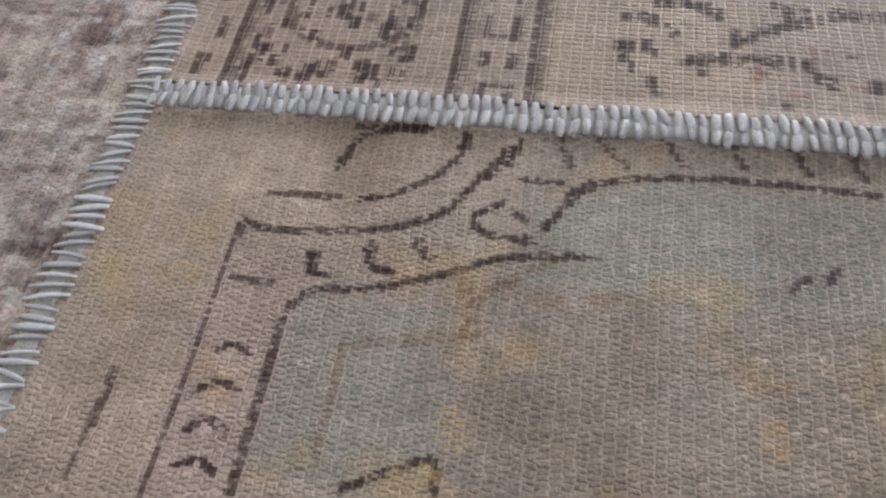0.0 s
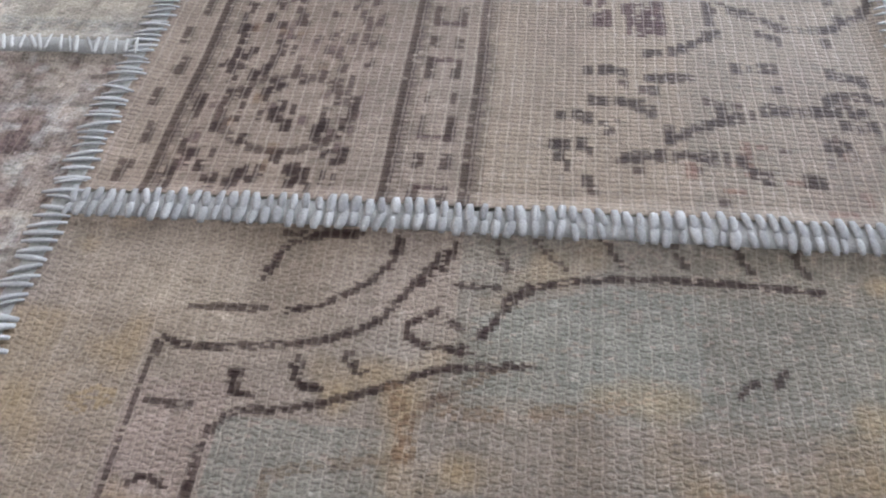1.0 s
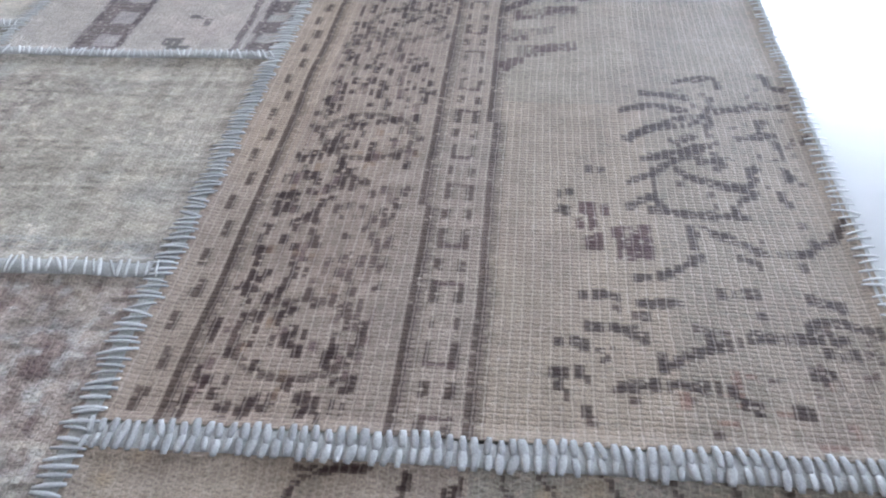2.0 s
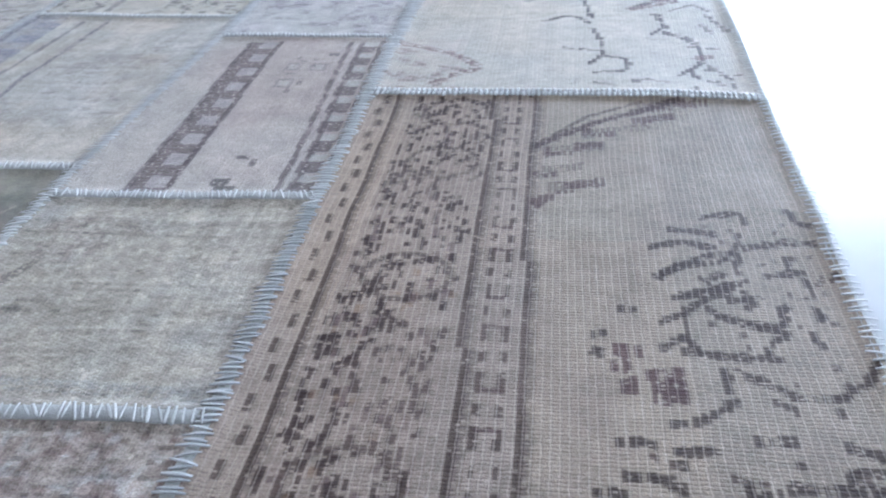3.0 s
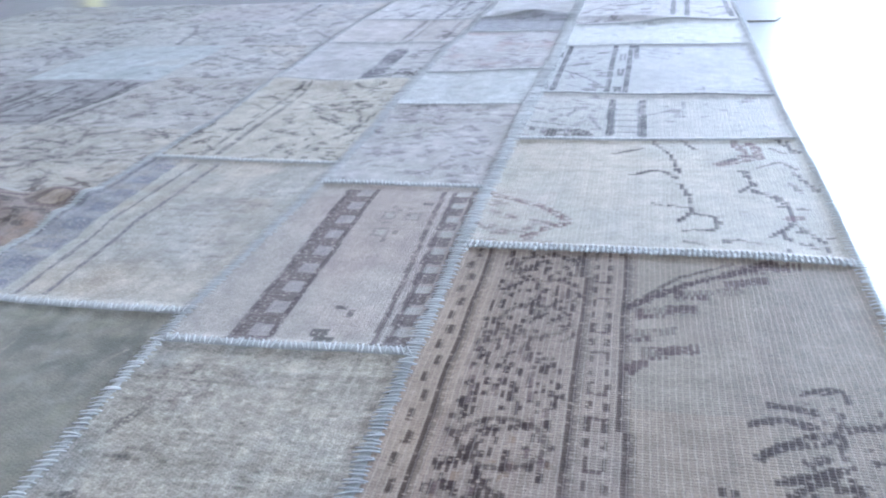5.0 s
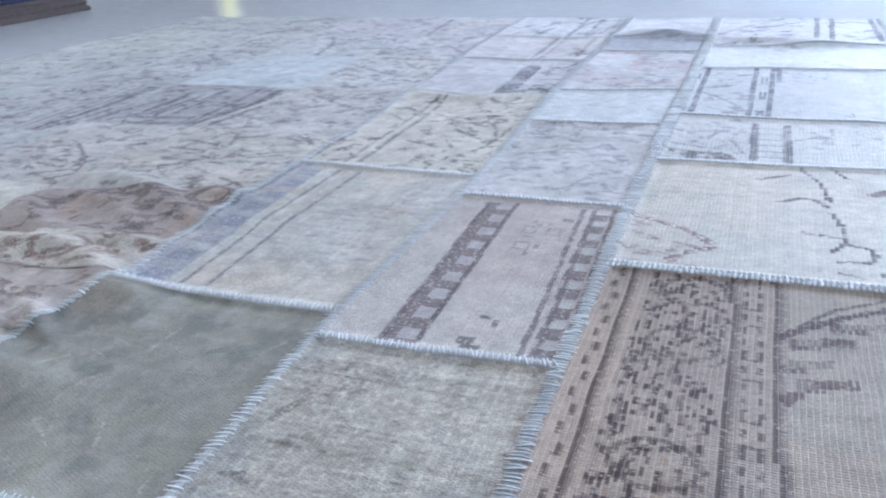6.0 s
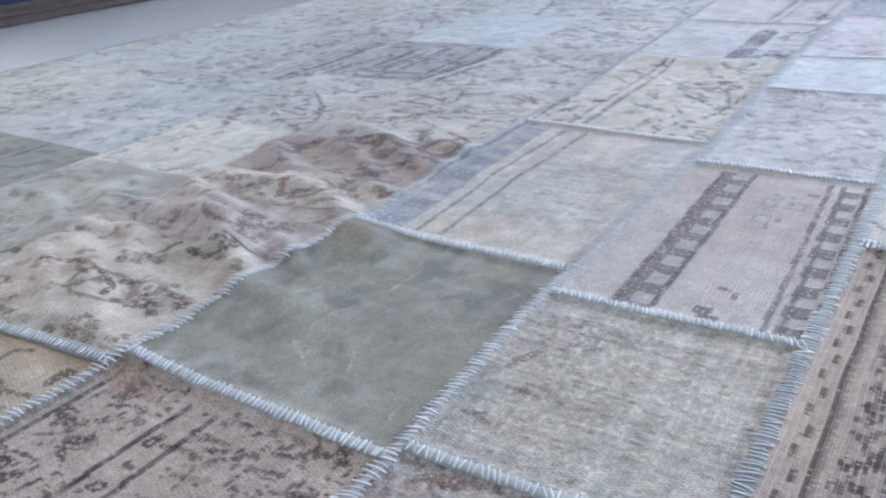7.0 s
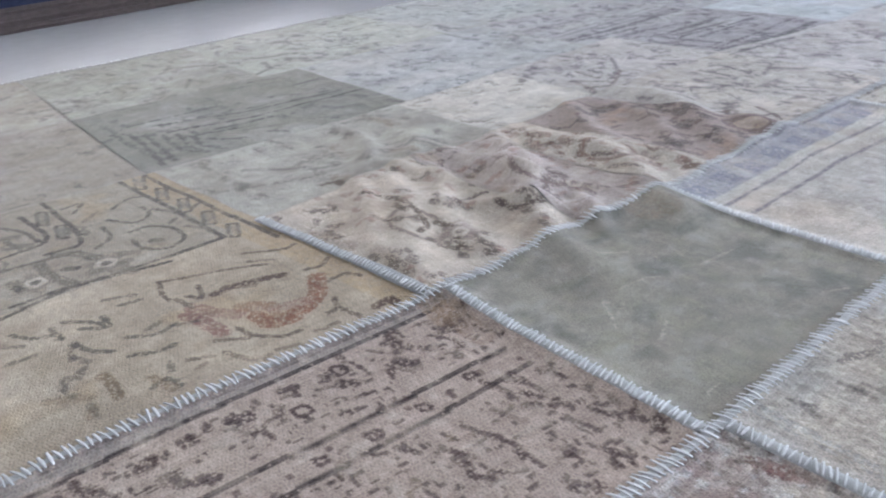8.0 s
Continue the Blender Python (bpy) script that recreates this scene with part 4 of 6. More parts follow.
drawn(17, (0.045, 0.042, 0.05), 0.012, 0.95, 0.06, [[(0.504, 1.703), (0.497, 1.416)], [(0.538, 1.721), (0.528, 1.400)], [(0.623, 1.713), (0.623, 1.374)], [(0.573, 1.658), (0.618, 1.645)]])
drawn(17, (0.12, 0.115, 0.125), 0.008, 0.75, 0.2, [[(0.516, 1.623), (0.524, 1.623)], [(0.510, 1.464), (0.519, 1.464)], [(0.296, 1.464), (0.356, 1.596)], [(0.330, 1.551), (0.423, 1.689)], [(0.376, 1.420), (0.451, 1.458)], [(0.577, 1.495), (0.603, 1.510)], [(0.437, 1.609), (0.478, 1.665)]])
drawn(46, (0.10, 0.092, 0.095), 0.0055, 0.75, 0.2, [[(-0.323, 0.372), (-0.347, 0.427)], [(-0.255, 0.341), (-0.221, 0.358)], [(-0.279, 0.481), (-0.238, 0.455), (-0.205, 0.406)], [(-0.386, 0.378), (-0.326, 0.363)], [(-0.355, 0.231), (-0.344, 0.255)]])
drawn(47, (0.10, 0.092, 0.095), 0.0055, 0.75, 0.2, [[(-0.309, 0.658), (-0.252, 0.623)], [(-0.288, 0.701), (-0.277, 0.724)], [(-0.336, 0.508), (-0.298, 0.529)], [(-0.259, 0.533), (-0.206, 0.528)]])
drawn(53, (0.10, 0.092, 0.095), 0.0055, 0.75, 0.2, [[(-0.510, 0.392), (-0.445, 0.377)], [(-0.482, 0.338), (-0.464, 0.351)]])
drawn(54, (0.10, 0.092, 0.095), 0.0055, 0.75, 0.2, [[(-0.688, 0.670), (-0.655, 0.709)]])
drawn(64, (0.10, 0.092, 0.095), 0.0055, 0.75, 0.2, [[(-0.731, 0.560), (-0.684, 0.605)]])


class Cloth:
    """A sheet of knots whose colours are set knot by knot."""

    def __init__(self, west, east, south, north, knot, base, seed, sub=1, blocky=False):
        self.sub, self.keep = sub, 0.65 if seed >= 42 else 0.55 if seed >= 31 else 0.65
        self.rng = np.random.RandomState(seed)
        self.seed = seed
        # patches that are only butted together reach closer to each other
        south = tuple(y - 0.003 for y in south) if seed >= 42 else south
        north = tuple(y + 0.003 for y in north) if seed >= 41 else north
        wide = float(seam_x(east, south[1]) - seam_x(west, south[0]))
        high = (north[0] + north[1] - south[0] - south[1]) / 2
        self.n, self.m = max(6, round(wide / knot[0])) * sub, max(6, round(high / knot[1])) * sub
        u, v = np.meshgrid(np.linspace(0, 1, self.n + 1), np.linspace(0, 1, self.m + 1))
        yl, yr = south[0] + (north[0] - south[0]) * v, south[1] + (north[1] - south[1]) * v
        xl, xr = seam_x(west, yl) + 0.0008, seam_x(east, yr) - 0.0008
        self.x = xl + (xr - xl) * u
        self.y = yl + (yr - yl) * u + 0.0
        inner = np.sin(np.pi * u) ** 0.3 * np.sin(np.pi * v) ** 0.3
        self.x = self.x + 0.0012 * smooth_noise(self.x, self.y, 0.05, seed) * inner
        self.y = self.y + 0.0012 * smooth_noise(self.x, self.y, 0.06, seed + 1) * inner
        mid = lambda a: (a[:-1, :-1] + a[1:, :-1] + a[:-1, 1:] + a[1:, 1:]) / 4
        whole = lambda a: np.kron(a.reshape(self.m // sub, sub, self.n // sub, sub).mean((1, 3)), np.ones((sub, sub)))
        self.cx, self.cy = mid(self.x), mid(self.y)
        if blocky:
            self.cx, self.cy = whole(self.cx), whole(self.cy)
        self.c = np.empty((self.m, self.n, 3))
        self.c[:] = base
        knots = self.rng.rand(self.m // sub + 1, self.n // sub + 1)
        self.speck = np.kron(knots, np.ones((sub, sub)))[:self.m, :self.n] if blocky else self.rng.rand(self.m, self.n)
        # how much of the drawing the wear has left, place by place
        self.rubbed = np.clip(0.86 + 0.40 * smooth_noise(self.cx, self.cy, 0.011, seed + 300) + 0.25 * smooth_noise(self.cx, self.cy, 0.035, seed + 301), 0.15, 1.0)
        self.box = (self.cx.min(), self.cx.max(), self.cy.min(), self.cy.max())

    def at(self, u, v):
        x0, x1, y0, y1 = self.box
        return x0 + (x1 - x0) * u, y0 + (y1 - y0) * v

    def stain(self, colour, size, amount, seed=0, cut=0.0):
        f = smooth_noise(self.cx, self.cy, size, self.seed * 3 + seed) * 0.65 + smooth_noise(self.cx, self.cy, size * 0.4, self.seed * 3 + seed + 50) * 0.35
        k = np.clip((f - cut) * 2.2, 0, 1)[..., None] * amount
        self.c = self.c * (1 - k) + np.array(colour) * k
        return self

    def part_of(self, x0, x1, y0, y1):
        """The stretch of knots that holds a box of the plan."""
        bx0, bx1, by0, by1 = self.box
        i0, i1 = (x0 - bx0) / (bx1 - bx0) * self.n, (x1 - bx0) / (bx1 - bx0) * self.n
        j0, j1 = (y0 - 0.05 - by0) / (by1 - by0) * self.m, (y1 + 0.05 - by0) / (by1 - by0) * self.m
        pad = 0.03 / (bx1 - bx0) * self.n
        return slice(max(0, int(j0)), max(0, int(j1) + 1)), slice(max(0, int(i0 - pad)), max(0, int(i1 + pad) + 1))

    def put(self, mask, colour, amount=1.0, ragged=0.12, at=None):
        at = at or (slice(None), slice(None))
        if not mask.any():
            return self
        k = mask & (self.speck[at] > ragged)
        a = (amount * (0.8 + 0.2 * self.speck[at]))[..., None]
        self.c[at] = np.where(k[..., None], self.c[at] * (1 - a) + np.array(colour) * a, self.c[at])
        return self

    def line(self, pts, colour, wide=0.005, amount=0.95, ragged=0.12):
        for (px, py), (qx, qy) in zip(pts[:-1], pts[1:]):
            at = self.part_of(min(px, qx) - wide, max(px, qx) + wide, min(py, qy) - wide, max(py, qy) + wide)
            x, y = self.cx[at], self.cy[at]
            dx, dy = qx - px, qy - py
            k = np.clip(((x - px) * dx + (y - py) * dy) / (dx * dx + dy * dy + 1e-12), 0, 1)
            self.put(np.hypot(x - px - k * dx, y - py - k * dy) < wide / 2, colour, amount * self.rubbed[at] if self.seed >= 13 else amount, ragged, at)
        return self

    def lines(self, key, colour, wide=0.005, amount=0.95, ragged=0.12):
        for pts in MOTIFS[key]:
            self.line(eased(pts), colour, wide, amount, ragged)
        return self

    def blob(self, x, y, rx, ry, colour, amount=0.85, ragged=0.15):
        at = self.part_of(x - rx, x + rx, y - ry, y + ry)
        return self.put(np.hypot((self.cx[at] - x) / rx, (self.cy[at] - y) / ry) < 1, colour, amount, ragged, at)

    def ring(self, x, y, rx, ry, colour, wide=0.005, amount=0.9, fill=None):
        at = self.part_of(x - rx - wide, x + rx + wide, y - ry - wide, y + ry + wide)
        d = np.hypot((self.cx[at] - x) / rx, (self.cy[at] - y) / ry)
        if fill is not None:
            self.put(d < 1, fill, 0.7, 0.1, at)
        return self.put(abs(d - 1) < wide / min(rx, ry) / 2, colour, amount, 0.12, at)

    def rect(self, x, y, w, h, colour, amount=0.95, ragged=0.08):
        at = self.part_of(x - w, x + w, y - h, y + h)
        return self.put((abs(self.cx[at] - x) < w / 2) & (abs(self.cy[at] - y) < h / 2), colour, amount, ragged, at)

    def flecks(self, count, colour, size, region=None, amount=0.9):
        """Small broken blocks of dark knots, as worn floral ground."""
        x0, x1, y0, y1 = region or self.box
        for _ in range(count):
            x, y = self.rng.uniform(x0, x1), self.rng.uniform(y0, y1)
            if self.rng.rand() < 0.5:
                self.rect(x, y, size * self.rng.uniform(0.6, 1.2), size * self.rng.uniform(0.8, 2.6), colour, amount)
            else:
                self.rect(x, y, size * self.rng.uniform(1, 2.6), size * self.rng.uniform(0.5, 1.0), colour, amount)
        return self

    def dashes(self, count, colour, region, tall=(0.005, 0.013), wide=0.0034, amount=0.92):
        """Upright strokes one knot wide, as the drawing of a ribbed carpet breaks up."""
        x0, x1, y0, y1 = region
        for _ in range(count):
            self.rect(self.rng.uniform(x0, x1), self.rng.uniform(y0, y1), wide, self.rng.uniform(*tall), colour, amount, 0.05)
        return self

    def dash_line(self, pts, colour, step=0.0055, tall=0.009, wide=0.0042, amount=0.92):
        for p, q in zip(pts[:-1], pts[1:]):
            n = max(1, int(math.dist(p, q) / step))
            for i in range(n):
                k = (i + 0.5) / n
                self.rect(p[0] + (q[0] - p[0]) * k, p[1] + (q[1] - p[1]) * k, wide, tall * self.rng.uniform(0.7, 1.3), colour, amount, 0.06)
        return self

    def vine(self, count, colour, long, wide=0.004, region=None, amount=0.85, curl=1.0):
        """Curling stems with leaves and buds on them."""
        colour = tuple(v * 0.7 for v in colour)
        x0, x1, y0, y1 = region or self.box
        for _ in range(count):
            x, y, a = self.rng.uniform(x0, x1), self.rng.uniform(y0, y1), self.rng.uniform(0, 6.28)
            bend = self.rng.choice((-1, 1)) * self.rng.uniform(0.05, 0.45) * curl
            for i in range(6):
                p = (x, y)
                a += bend + self.rng.normal(0, 0.35)
                x, y = x + long / 6 * math.cos(a), y + long / 6 * math.sin(a)
                if not (x0 - 0.01 < x < x1 + 0.01 and y0 - 0.01 < y < y1 + 0.01):
                    break
                if self.rng.rand() < 0.85:
                    self.line([p, (x, y)], colour, wide * self.rng.uniform(0.6, 1.1), amount * self.rng.uniform(0.5, 1.0), 0.3)
                if self.rng.rand() < 0.45:
                    r = wide * self.rng.uniform(0.7, 1.7)
                    self.blob(x + r * self.rng.uniform(-1, 1), y + r * self.rng.uniform(-1, 1), r * 1.3, r * 0.8, colour, amount * 0.9, 0.2)
        return self

    def rosette(self, x, y, r, petal, heart, edge=None):
        at = self.part_of(x - r, x + r, y - r, y + r)
        d, a = np.hypot(self.cx[at] - x, self.cy[at] - y), np.arctan2(self.cy[at] - y, self.cx[at] - x)
        self.put(d < r * (0.78 + 0.22 * np.cos(a * 6)), petal, 0.75, 0.12, at)
        self.put(d < r * 0.42, edge or CREAM, 0.8, 0.12, at)
        return self.put(d < r * 0.2, heart, 0.9, 0.12, at)

    def track(self, west0, west1, colour, amount=0.95, ragged=0.04, rows=(0.0, 1.0)):
        """A line one knot wide that keeps to a column of knots and steps over where it drifts."""
        cols = self.n // self.sub
        row = np.arange(self.m) / self.m
        at = np.round((west0 + (west1 - west0) * row) * cols - 0.5)
        k, inside = np.arange(self.n)[None, :] // self.sub, (row[:, None] >= rows[0]) & (row[:, None] <= rows[1])
        self.put((k == at[:, None] + 1) & inside, colour, amount * 0.5, 0.25)
        return self.put((k == at[:, None]) & inside, colour, amount, ragged)

    def wear(self, amount=0.12):
        """Each knot a little lighter or darker, and rows and columns of yarn that differ."""
        for upright, colour, wide, strength, ragged, paths in DRAWN.get(self.seed, ()):
            for pts in paths:
                if upright:
                    self.dash_line(pts, tuple(v * 0.8 for v in colour), 0.0042, wide, 0.0040, 1.0)
                else:
                    self.line(eased(pts), tuple(v * 0.75 for v in colour) if self.seed >= 41 else colour, wide * (1.2 if self.seed >= 41 else 1.0), min(1.0, strength * 1.1), ragged)
        if self.seed >= 24 and self.seed not in (31, 32):
            f = sum(k * smooth_noise(self.cx, self.cy, size, self.seed + 200 + i) for i, (k, size) in enumerate(((0.10, 0.06), (0.09, 0.022), (0.08, 0.009))))
            self.c = self.c * (1 + f[..., None] * np.array((0.9, 1.0, 1.1)))
        sub = self.sub
        one = np.kron(self.rng.randn(self.m // sub + 1, self.n // sub + 1), np.ones((sub, sub)))[:self.m, :self.n]
        row = np.repeat(self.rng.randn(self.m // sub + 1), sub)[:self.m, None]
        col = np.repeat(self.rng.randn(self.n // sub + 1), sub)[None, :self.n]
        f = 1 + amount * (0.55 * one + 0.3 * row + 0.25 * col)
        self.c = np.clip(self.c * f[..., None], 0.012, 0.85)
        return self

    def build(self, parent, material, label):
        n, m = self.n, self.m
        lift = np.minimum.reduce([np.arange(n + 1)[None, :] + 0 * self.x, n - np.arange(n + 1)[None, :] + 0 * self.x, np.arange(m + 1)[:, None] + 0 * self.x, m - np.arange(m + 1)[:, None] + 0 * self.x])
        z = height(self.x, self.y) + (0.0 if self.seed >= 41 else 0.0025) * np.exp(-(lift * 0.004 / self.sub / 0.008) ** 2)
        co = np.stack([self.x, self.y, z], -1).reshape(-1, 3).astype(np.float32)
        i = np.arange(m)[:, None] * (n + 1) + np.arange(n)[None, :]
        loops = np.stack([i, i + 1, i + n + 2, i + n + 1], -1).reshape(-1).astype(np.int32)
        me = bpy.data.meshes.new("patch")
        me.vertices.add(len(co))
        me.vertices.foreach_set("co", co.ravel())
        me.loops.add(len(loops))
        me.loops.foreach_set("vertex_index", loops)
        me.polygons.add(n * m)
        me.polygons.foreach_set("loop_start", np.arange(0, 4 * n * m, 4, dtype=np.int32))
        me.update(calc_edges=True)
        me.polygons.foreach_set("use_smooth", np.ones(n * m, bool))
        dye = me.attributes.new("dye", "FLOAT_COLOR", "CORNER")
        rgba = np.ones((n * m, 4, 4), np.float32)
        wide = np.pad(self.c, ((1, 1), (1, 1), (0, 0)), mode="edge")
        at_point = (wide[:-1, :-1] + wide[1:, :-1] + wide[:-1, 1:] + wide[1:, 1:]) / 4
        ring = np.stack([at_point[:-1, :-1], at_point[:-1, 1:], at_point[1:, 1:], at_point[1:, :-1]], 2).reshape(-1, 4, 3)
        rgba[..., :3] = self.keep * self.c.reshape(-1, 1, 3) + (1 - self.keep) * ring
        dye.data.foreach_set("color", rgba.ravel())
        uv = me.uv_layers.new(name="knots")
        gu, gv = np.meshgrid(np.arange(n), np.arange(m))
        quad = np.stack([np.stack([gu, gv], -1), np.stack([gu + 1, gv], -1), np.stack([gu + 1, gv + 1], -1), np.stack([gu, gv + 1], -1)], 2)
        uv.data.foreach_set("uv", (quad / self.sub).astype(np.float32).ravel())
        me.validate()
        me.materials.append(material)
        ob = new("patch", me)
        ob.parent = parent
        return tagged(ob, label)


rug = tagged(new("patchwork_rug"), "faded beige and grey patchwork rug of sewn vintage carpet pieces", "rug")

# canvas under the patches
bm = bmesh.new()
box(bm, -1.370, NEAR_Y + 0.004, FLOOR_Z + 0.0005, 0.622, END_Y - 0.004, -0.006, 0.002)
part("backing", bm, JUTE, rug, "coarse canvas backing")

FINE, MID, FAR = (0.0036, 0.0030), (0.0044, 0.0040), (0.0055, 0.0055)
K1 = (0.0043, 0.0026)

# column beside the right edge
c = Cloth("ab", "right", (-1.0, -1.0), (-0.400, -0.387), (0.0037, 0.0022), (0.29, 0.232, 0.192), 11, 2)
c.stain(SAND, 0.10, 0.5, 1).stain(TAUPE, 0.07, 0.5, 2).stain(SAGE, 0.12, 0.4, 9, 0.1)
c.put((c.cx > 0.455) & (c.cy < -0.410 - 0.02 * np.clip((0.50 - c.cx) / 0.05, 0, 1)) & (c.cy > -0.46), SAGE, 0.75, 0.05)
c.put((c.cx > 0.383) & (c.cx < 0.437) & (c.cy < -0.470) & (c.cy > -0.53), (0.215, 0.212, 0.182), 0.7, 0.05)
c.put((c.cx < 0.352) & (c.cy < -0.44), (0.30, 0.235, 0.175), 0.5, 0.1).put((c.cx > 0.352) & (c.cx < 0.382) & (c.cy < -0.46), ROSE, 0.4, 0.1)
# last put lowers the right edge's brightness in the dye, beyond x 0.53
c.put((c.cx > 0.445) & (c.cy < -0.455), (0.180, 0.145, 0.116), 0.65, 0.1).put((c.cx > 0.45) & (c.cy > -0.455), (0.185, 0.180, 0.155), 0.55, 0.1).put(c.cx > 0.53, (0.17, 0.142, 0.112), 0.45, 0.1)
c.stain((0.16, 0.115, 0.08), 0.05, 0.45, 6, 0.15).stain(OCHRE, 0.025, 0.5, 4, 0.3).lines("A0f", (0.15, 0.095, 0.06), 0.0040, 0.6, 0.35).lines("A0", UMBER, 0.0030, 0.9, 0.12)
c.flecks(40, TAUPE, 0.003, None, 0.5).flecks(60, CREAM, 0.0018, None, 0.5).wear(0.11).build(rug, NUBBLY, "flat woven beige patch with sage panels and dark outlines")

c = Cloth("ab", "right", (-0.388, -0.375), (0.098, 0.107), K1, (0.285, 0.222, 0.178), 12, 2)
c.stain((0.38, 0.28, 0.205), 0.14, 0.5, 1).stain((0.29, 0.245, 0.205), 0.16, 0.6, 2)
# dye darkened beyond x 0.53 here too, against the bright right edge
c.put((c.cx < 0.445) & (c.cx > 0.33), (0.225, 0.174, 0.142), 0.7, 0.1).put(c.cx > 0.445, (0.275, 0.213, 0.160), 0.8, 0.05).put((c.cx > 0.445) & (c.cy > -0.12), (0.245, 0.212, 0.170), 0.6, 0.05).put(c.cx > 0.53, (0.205, 0.172, 0.142), 0.5, 0.1)
c.dashes(540, (0.036, 0.018, 0.016), (0.332, 0.402, -0.38, 0.095), (0.004, 0.010), amount=1.0).dashes(70, (0.15, 0.10, 0.088), (0.334, 0.402, -0.38, 0.095)).dashes(20, (0.20, 0.12, 0.075), (0.334, 0.402, -0.38, -0.15), (0.003, 0.008), amount=0.6)
for y in (-0.335, -0.17, -0.02, 0.07):
    c.ring(0.370, y, 0.027, 0.024, SEPIA, 0.0045, 0.7)
for i in range(22):
    y = -0.375 + 0.0222 * i
    c.rect(seam_x("ab", y) + 0.016 + 0.004 * (i % 2), y, 0.0055, 0.013, SEPIA, 0.9)
c.track(0.080, 0.083, SEPIA).track(0.362, 0.340, SEPIA).track(0.460, 0.434, SEPIA)
c.line(MOTIFS["A1"][3], SEPIA, 0.0042, 0.9, 0.1)
for i in range(25):
    y = -0.378 + 0.0197 * i
    x = 0.4345 - 0.018 * (y + 0.387) / 0.48
    tall = (0.015, 0.009)[i % 2]
    c.rect(x - 0.0062, y, 0.0036, tall, SEPIA).rect(x + 0.0052, y, 0.0036, tall, SEPIA)
    if i % 2 == 0:
        c.rect(x, y + 0.006 * (-1) ** (i // 2), 0.013, 0.0035, PLUM, 0.8)
for y, x0, x1 in ((0.093, 0.52, 0.58), (0.066, 0.515, 0.55), (0.045, 0.475, 0.53), (0.012, 0.445, 0.492), (-0.023, 0.440, 0.476), (-0.046, 0.450, 0.492), (-0.070, 0.437, 0.456)):
    c.dash_line([(x0, y - 0.006), (x1, y + 0.006)], PLUM, 0.0044, 0.012, 0.0036)
    c.dash_line([(x0, y - 0.014), ((x0 + x1) / 2, y - 0.008)], PLUM, 0.0048, 0.007, 0.0036)
c.dashes(50, SEPIA, (0.545, 0.618, -0.25, -0.09), (0.003, 0.006)).dashes(26, (0.05, 0.026, 0.02), (0.49, 0.622, -0.372, -0.30), (0.003, 0.005)).flecks(10, (0.2, 0.11, 0.08), 0.005, (0.50, 0.60, -0.372, -0.33))
c.stain((0.21, 0.155, 0.125), 0.05, 0.35, 8, 0.1)
c.wear(0.09).build(rug, RIBBED, "ribbed brown patch with dark lined border and floral field")

c = Cloth("ab", "right", (0.110, 0.119), (0.428, 0.460), (0.0042, 0.0030), (0.41, 0.38, 0.33), 13, 2, True)
c.stain(CREAM, 0.15, 0.5, 1).put((c.cx < 0.375) & (c.cy < 0.26) & (c.cx < 0.36), (0.40, 0.34, 0.30), 0.6, 0.15)
c.vine(5, (0.25, 0.18, 0.16), 0.04, 0.004, (0.29, 0.36, 0.12, 0.25), 0.6)
c.flecks(8, GREY, 0.006, (0.52, 0.62, 0.12, 0.18)).wear(0.08).build(rug, RIBBED, "ribbed cream patch with dark scrolling vines")

c = Cloth("ab", "right", (0.438, 0.470), (0.668, 0.677), (0.0050, 0.0040), (0.42, 0.40, 0.375), 14, 2)
c.flecks(60, (0.2, 0.18, 0.19), 0.007, (0.29, 0.385, 0.45, 0.66), 0.7).flecks(26, GREY, 0.010, (0.30, 0.38, 0.445, 0.49)).vine(5, GREY, 0.07, 0.005, (0.45, 0.62, 0.5, 0.66), 0.6).wear(0.08).build(rug, RIBBED, "ribbed grey patch with a dark banded border")

c = Cloth("ab", "right", (0.678, 0.687), (1.034, 1.060), MID, (0.38, 0.37, 0.365), 15, 2)
c.vine(10, GREY, 0.05, 0.006, (0.31, 0.375, 0.70, 1.02), 0.7).flecks(14, GREY, 0.006, (0.43, 0.52, 0.95, 1.04), 0.6).wear(0.07).build(rug, WORN, "worn grey patch with paired dark lines")

c = Cloth("ab", "right", (1.046, 1.072), (1.266, 1.312), FAR, (0.46, 0.455, 0.44), 16)
c.vine(14, (0.33, 0.30, 0.29), 0.07, 0.006, None, 0.6).flecks(14, GREY, 0.008, None, 0.4).wear(0.07).build(rug, WORN, "pale ivory patch with faint flowers")

c = Cloth("ab", "right", (1.278, 1.324), (1.695, 1.700), FAR, (0.40, 0.375, 0.37), 17, 2)
c.vine(30, GREY, 0.06, 0.007, (0.28, 0.49, 1.30, 1.69), 0.7).vine(10, GREY, 0.06, 0.006, (0.54, 0.62, 1.35, 1.69), 0.8).wear(0.07).build(rug, WORN, "faded grey floral patch with double dark lines")

# second column
c = Cloth("bc", "ab", (-0.75, -0.75), (-0.318, -0.307), FINE, (0.33, 0.275, 0.24), 21, 2)
c.stain(STONE, 0.06, 0.7, 1).stain((0.20, 0.145, 0.13), 0.035, 0.7, 2, 0.05).flecks(330, (0.11, 0.075, 0.07), 0.0042, None, 0.65).vine(30, PLUM, 0.03, 0.004, None, 0.5).stain(CREAM, 0.025, 0.4, 5, 0.2).stain((0.13, 0.085, 0.08), 0.007, 0.7, 6, 0.1).stain((0.44, 0.43, 0.41), 0.006, 0.6, 7, 0.15).wear(0.26).build(rug, NUBBLY, "mottled brown and beige floral patch")

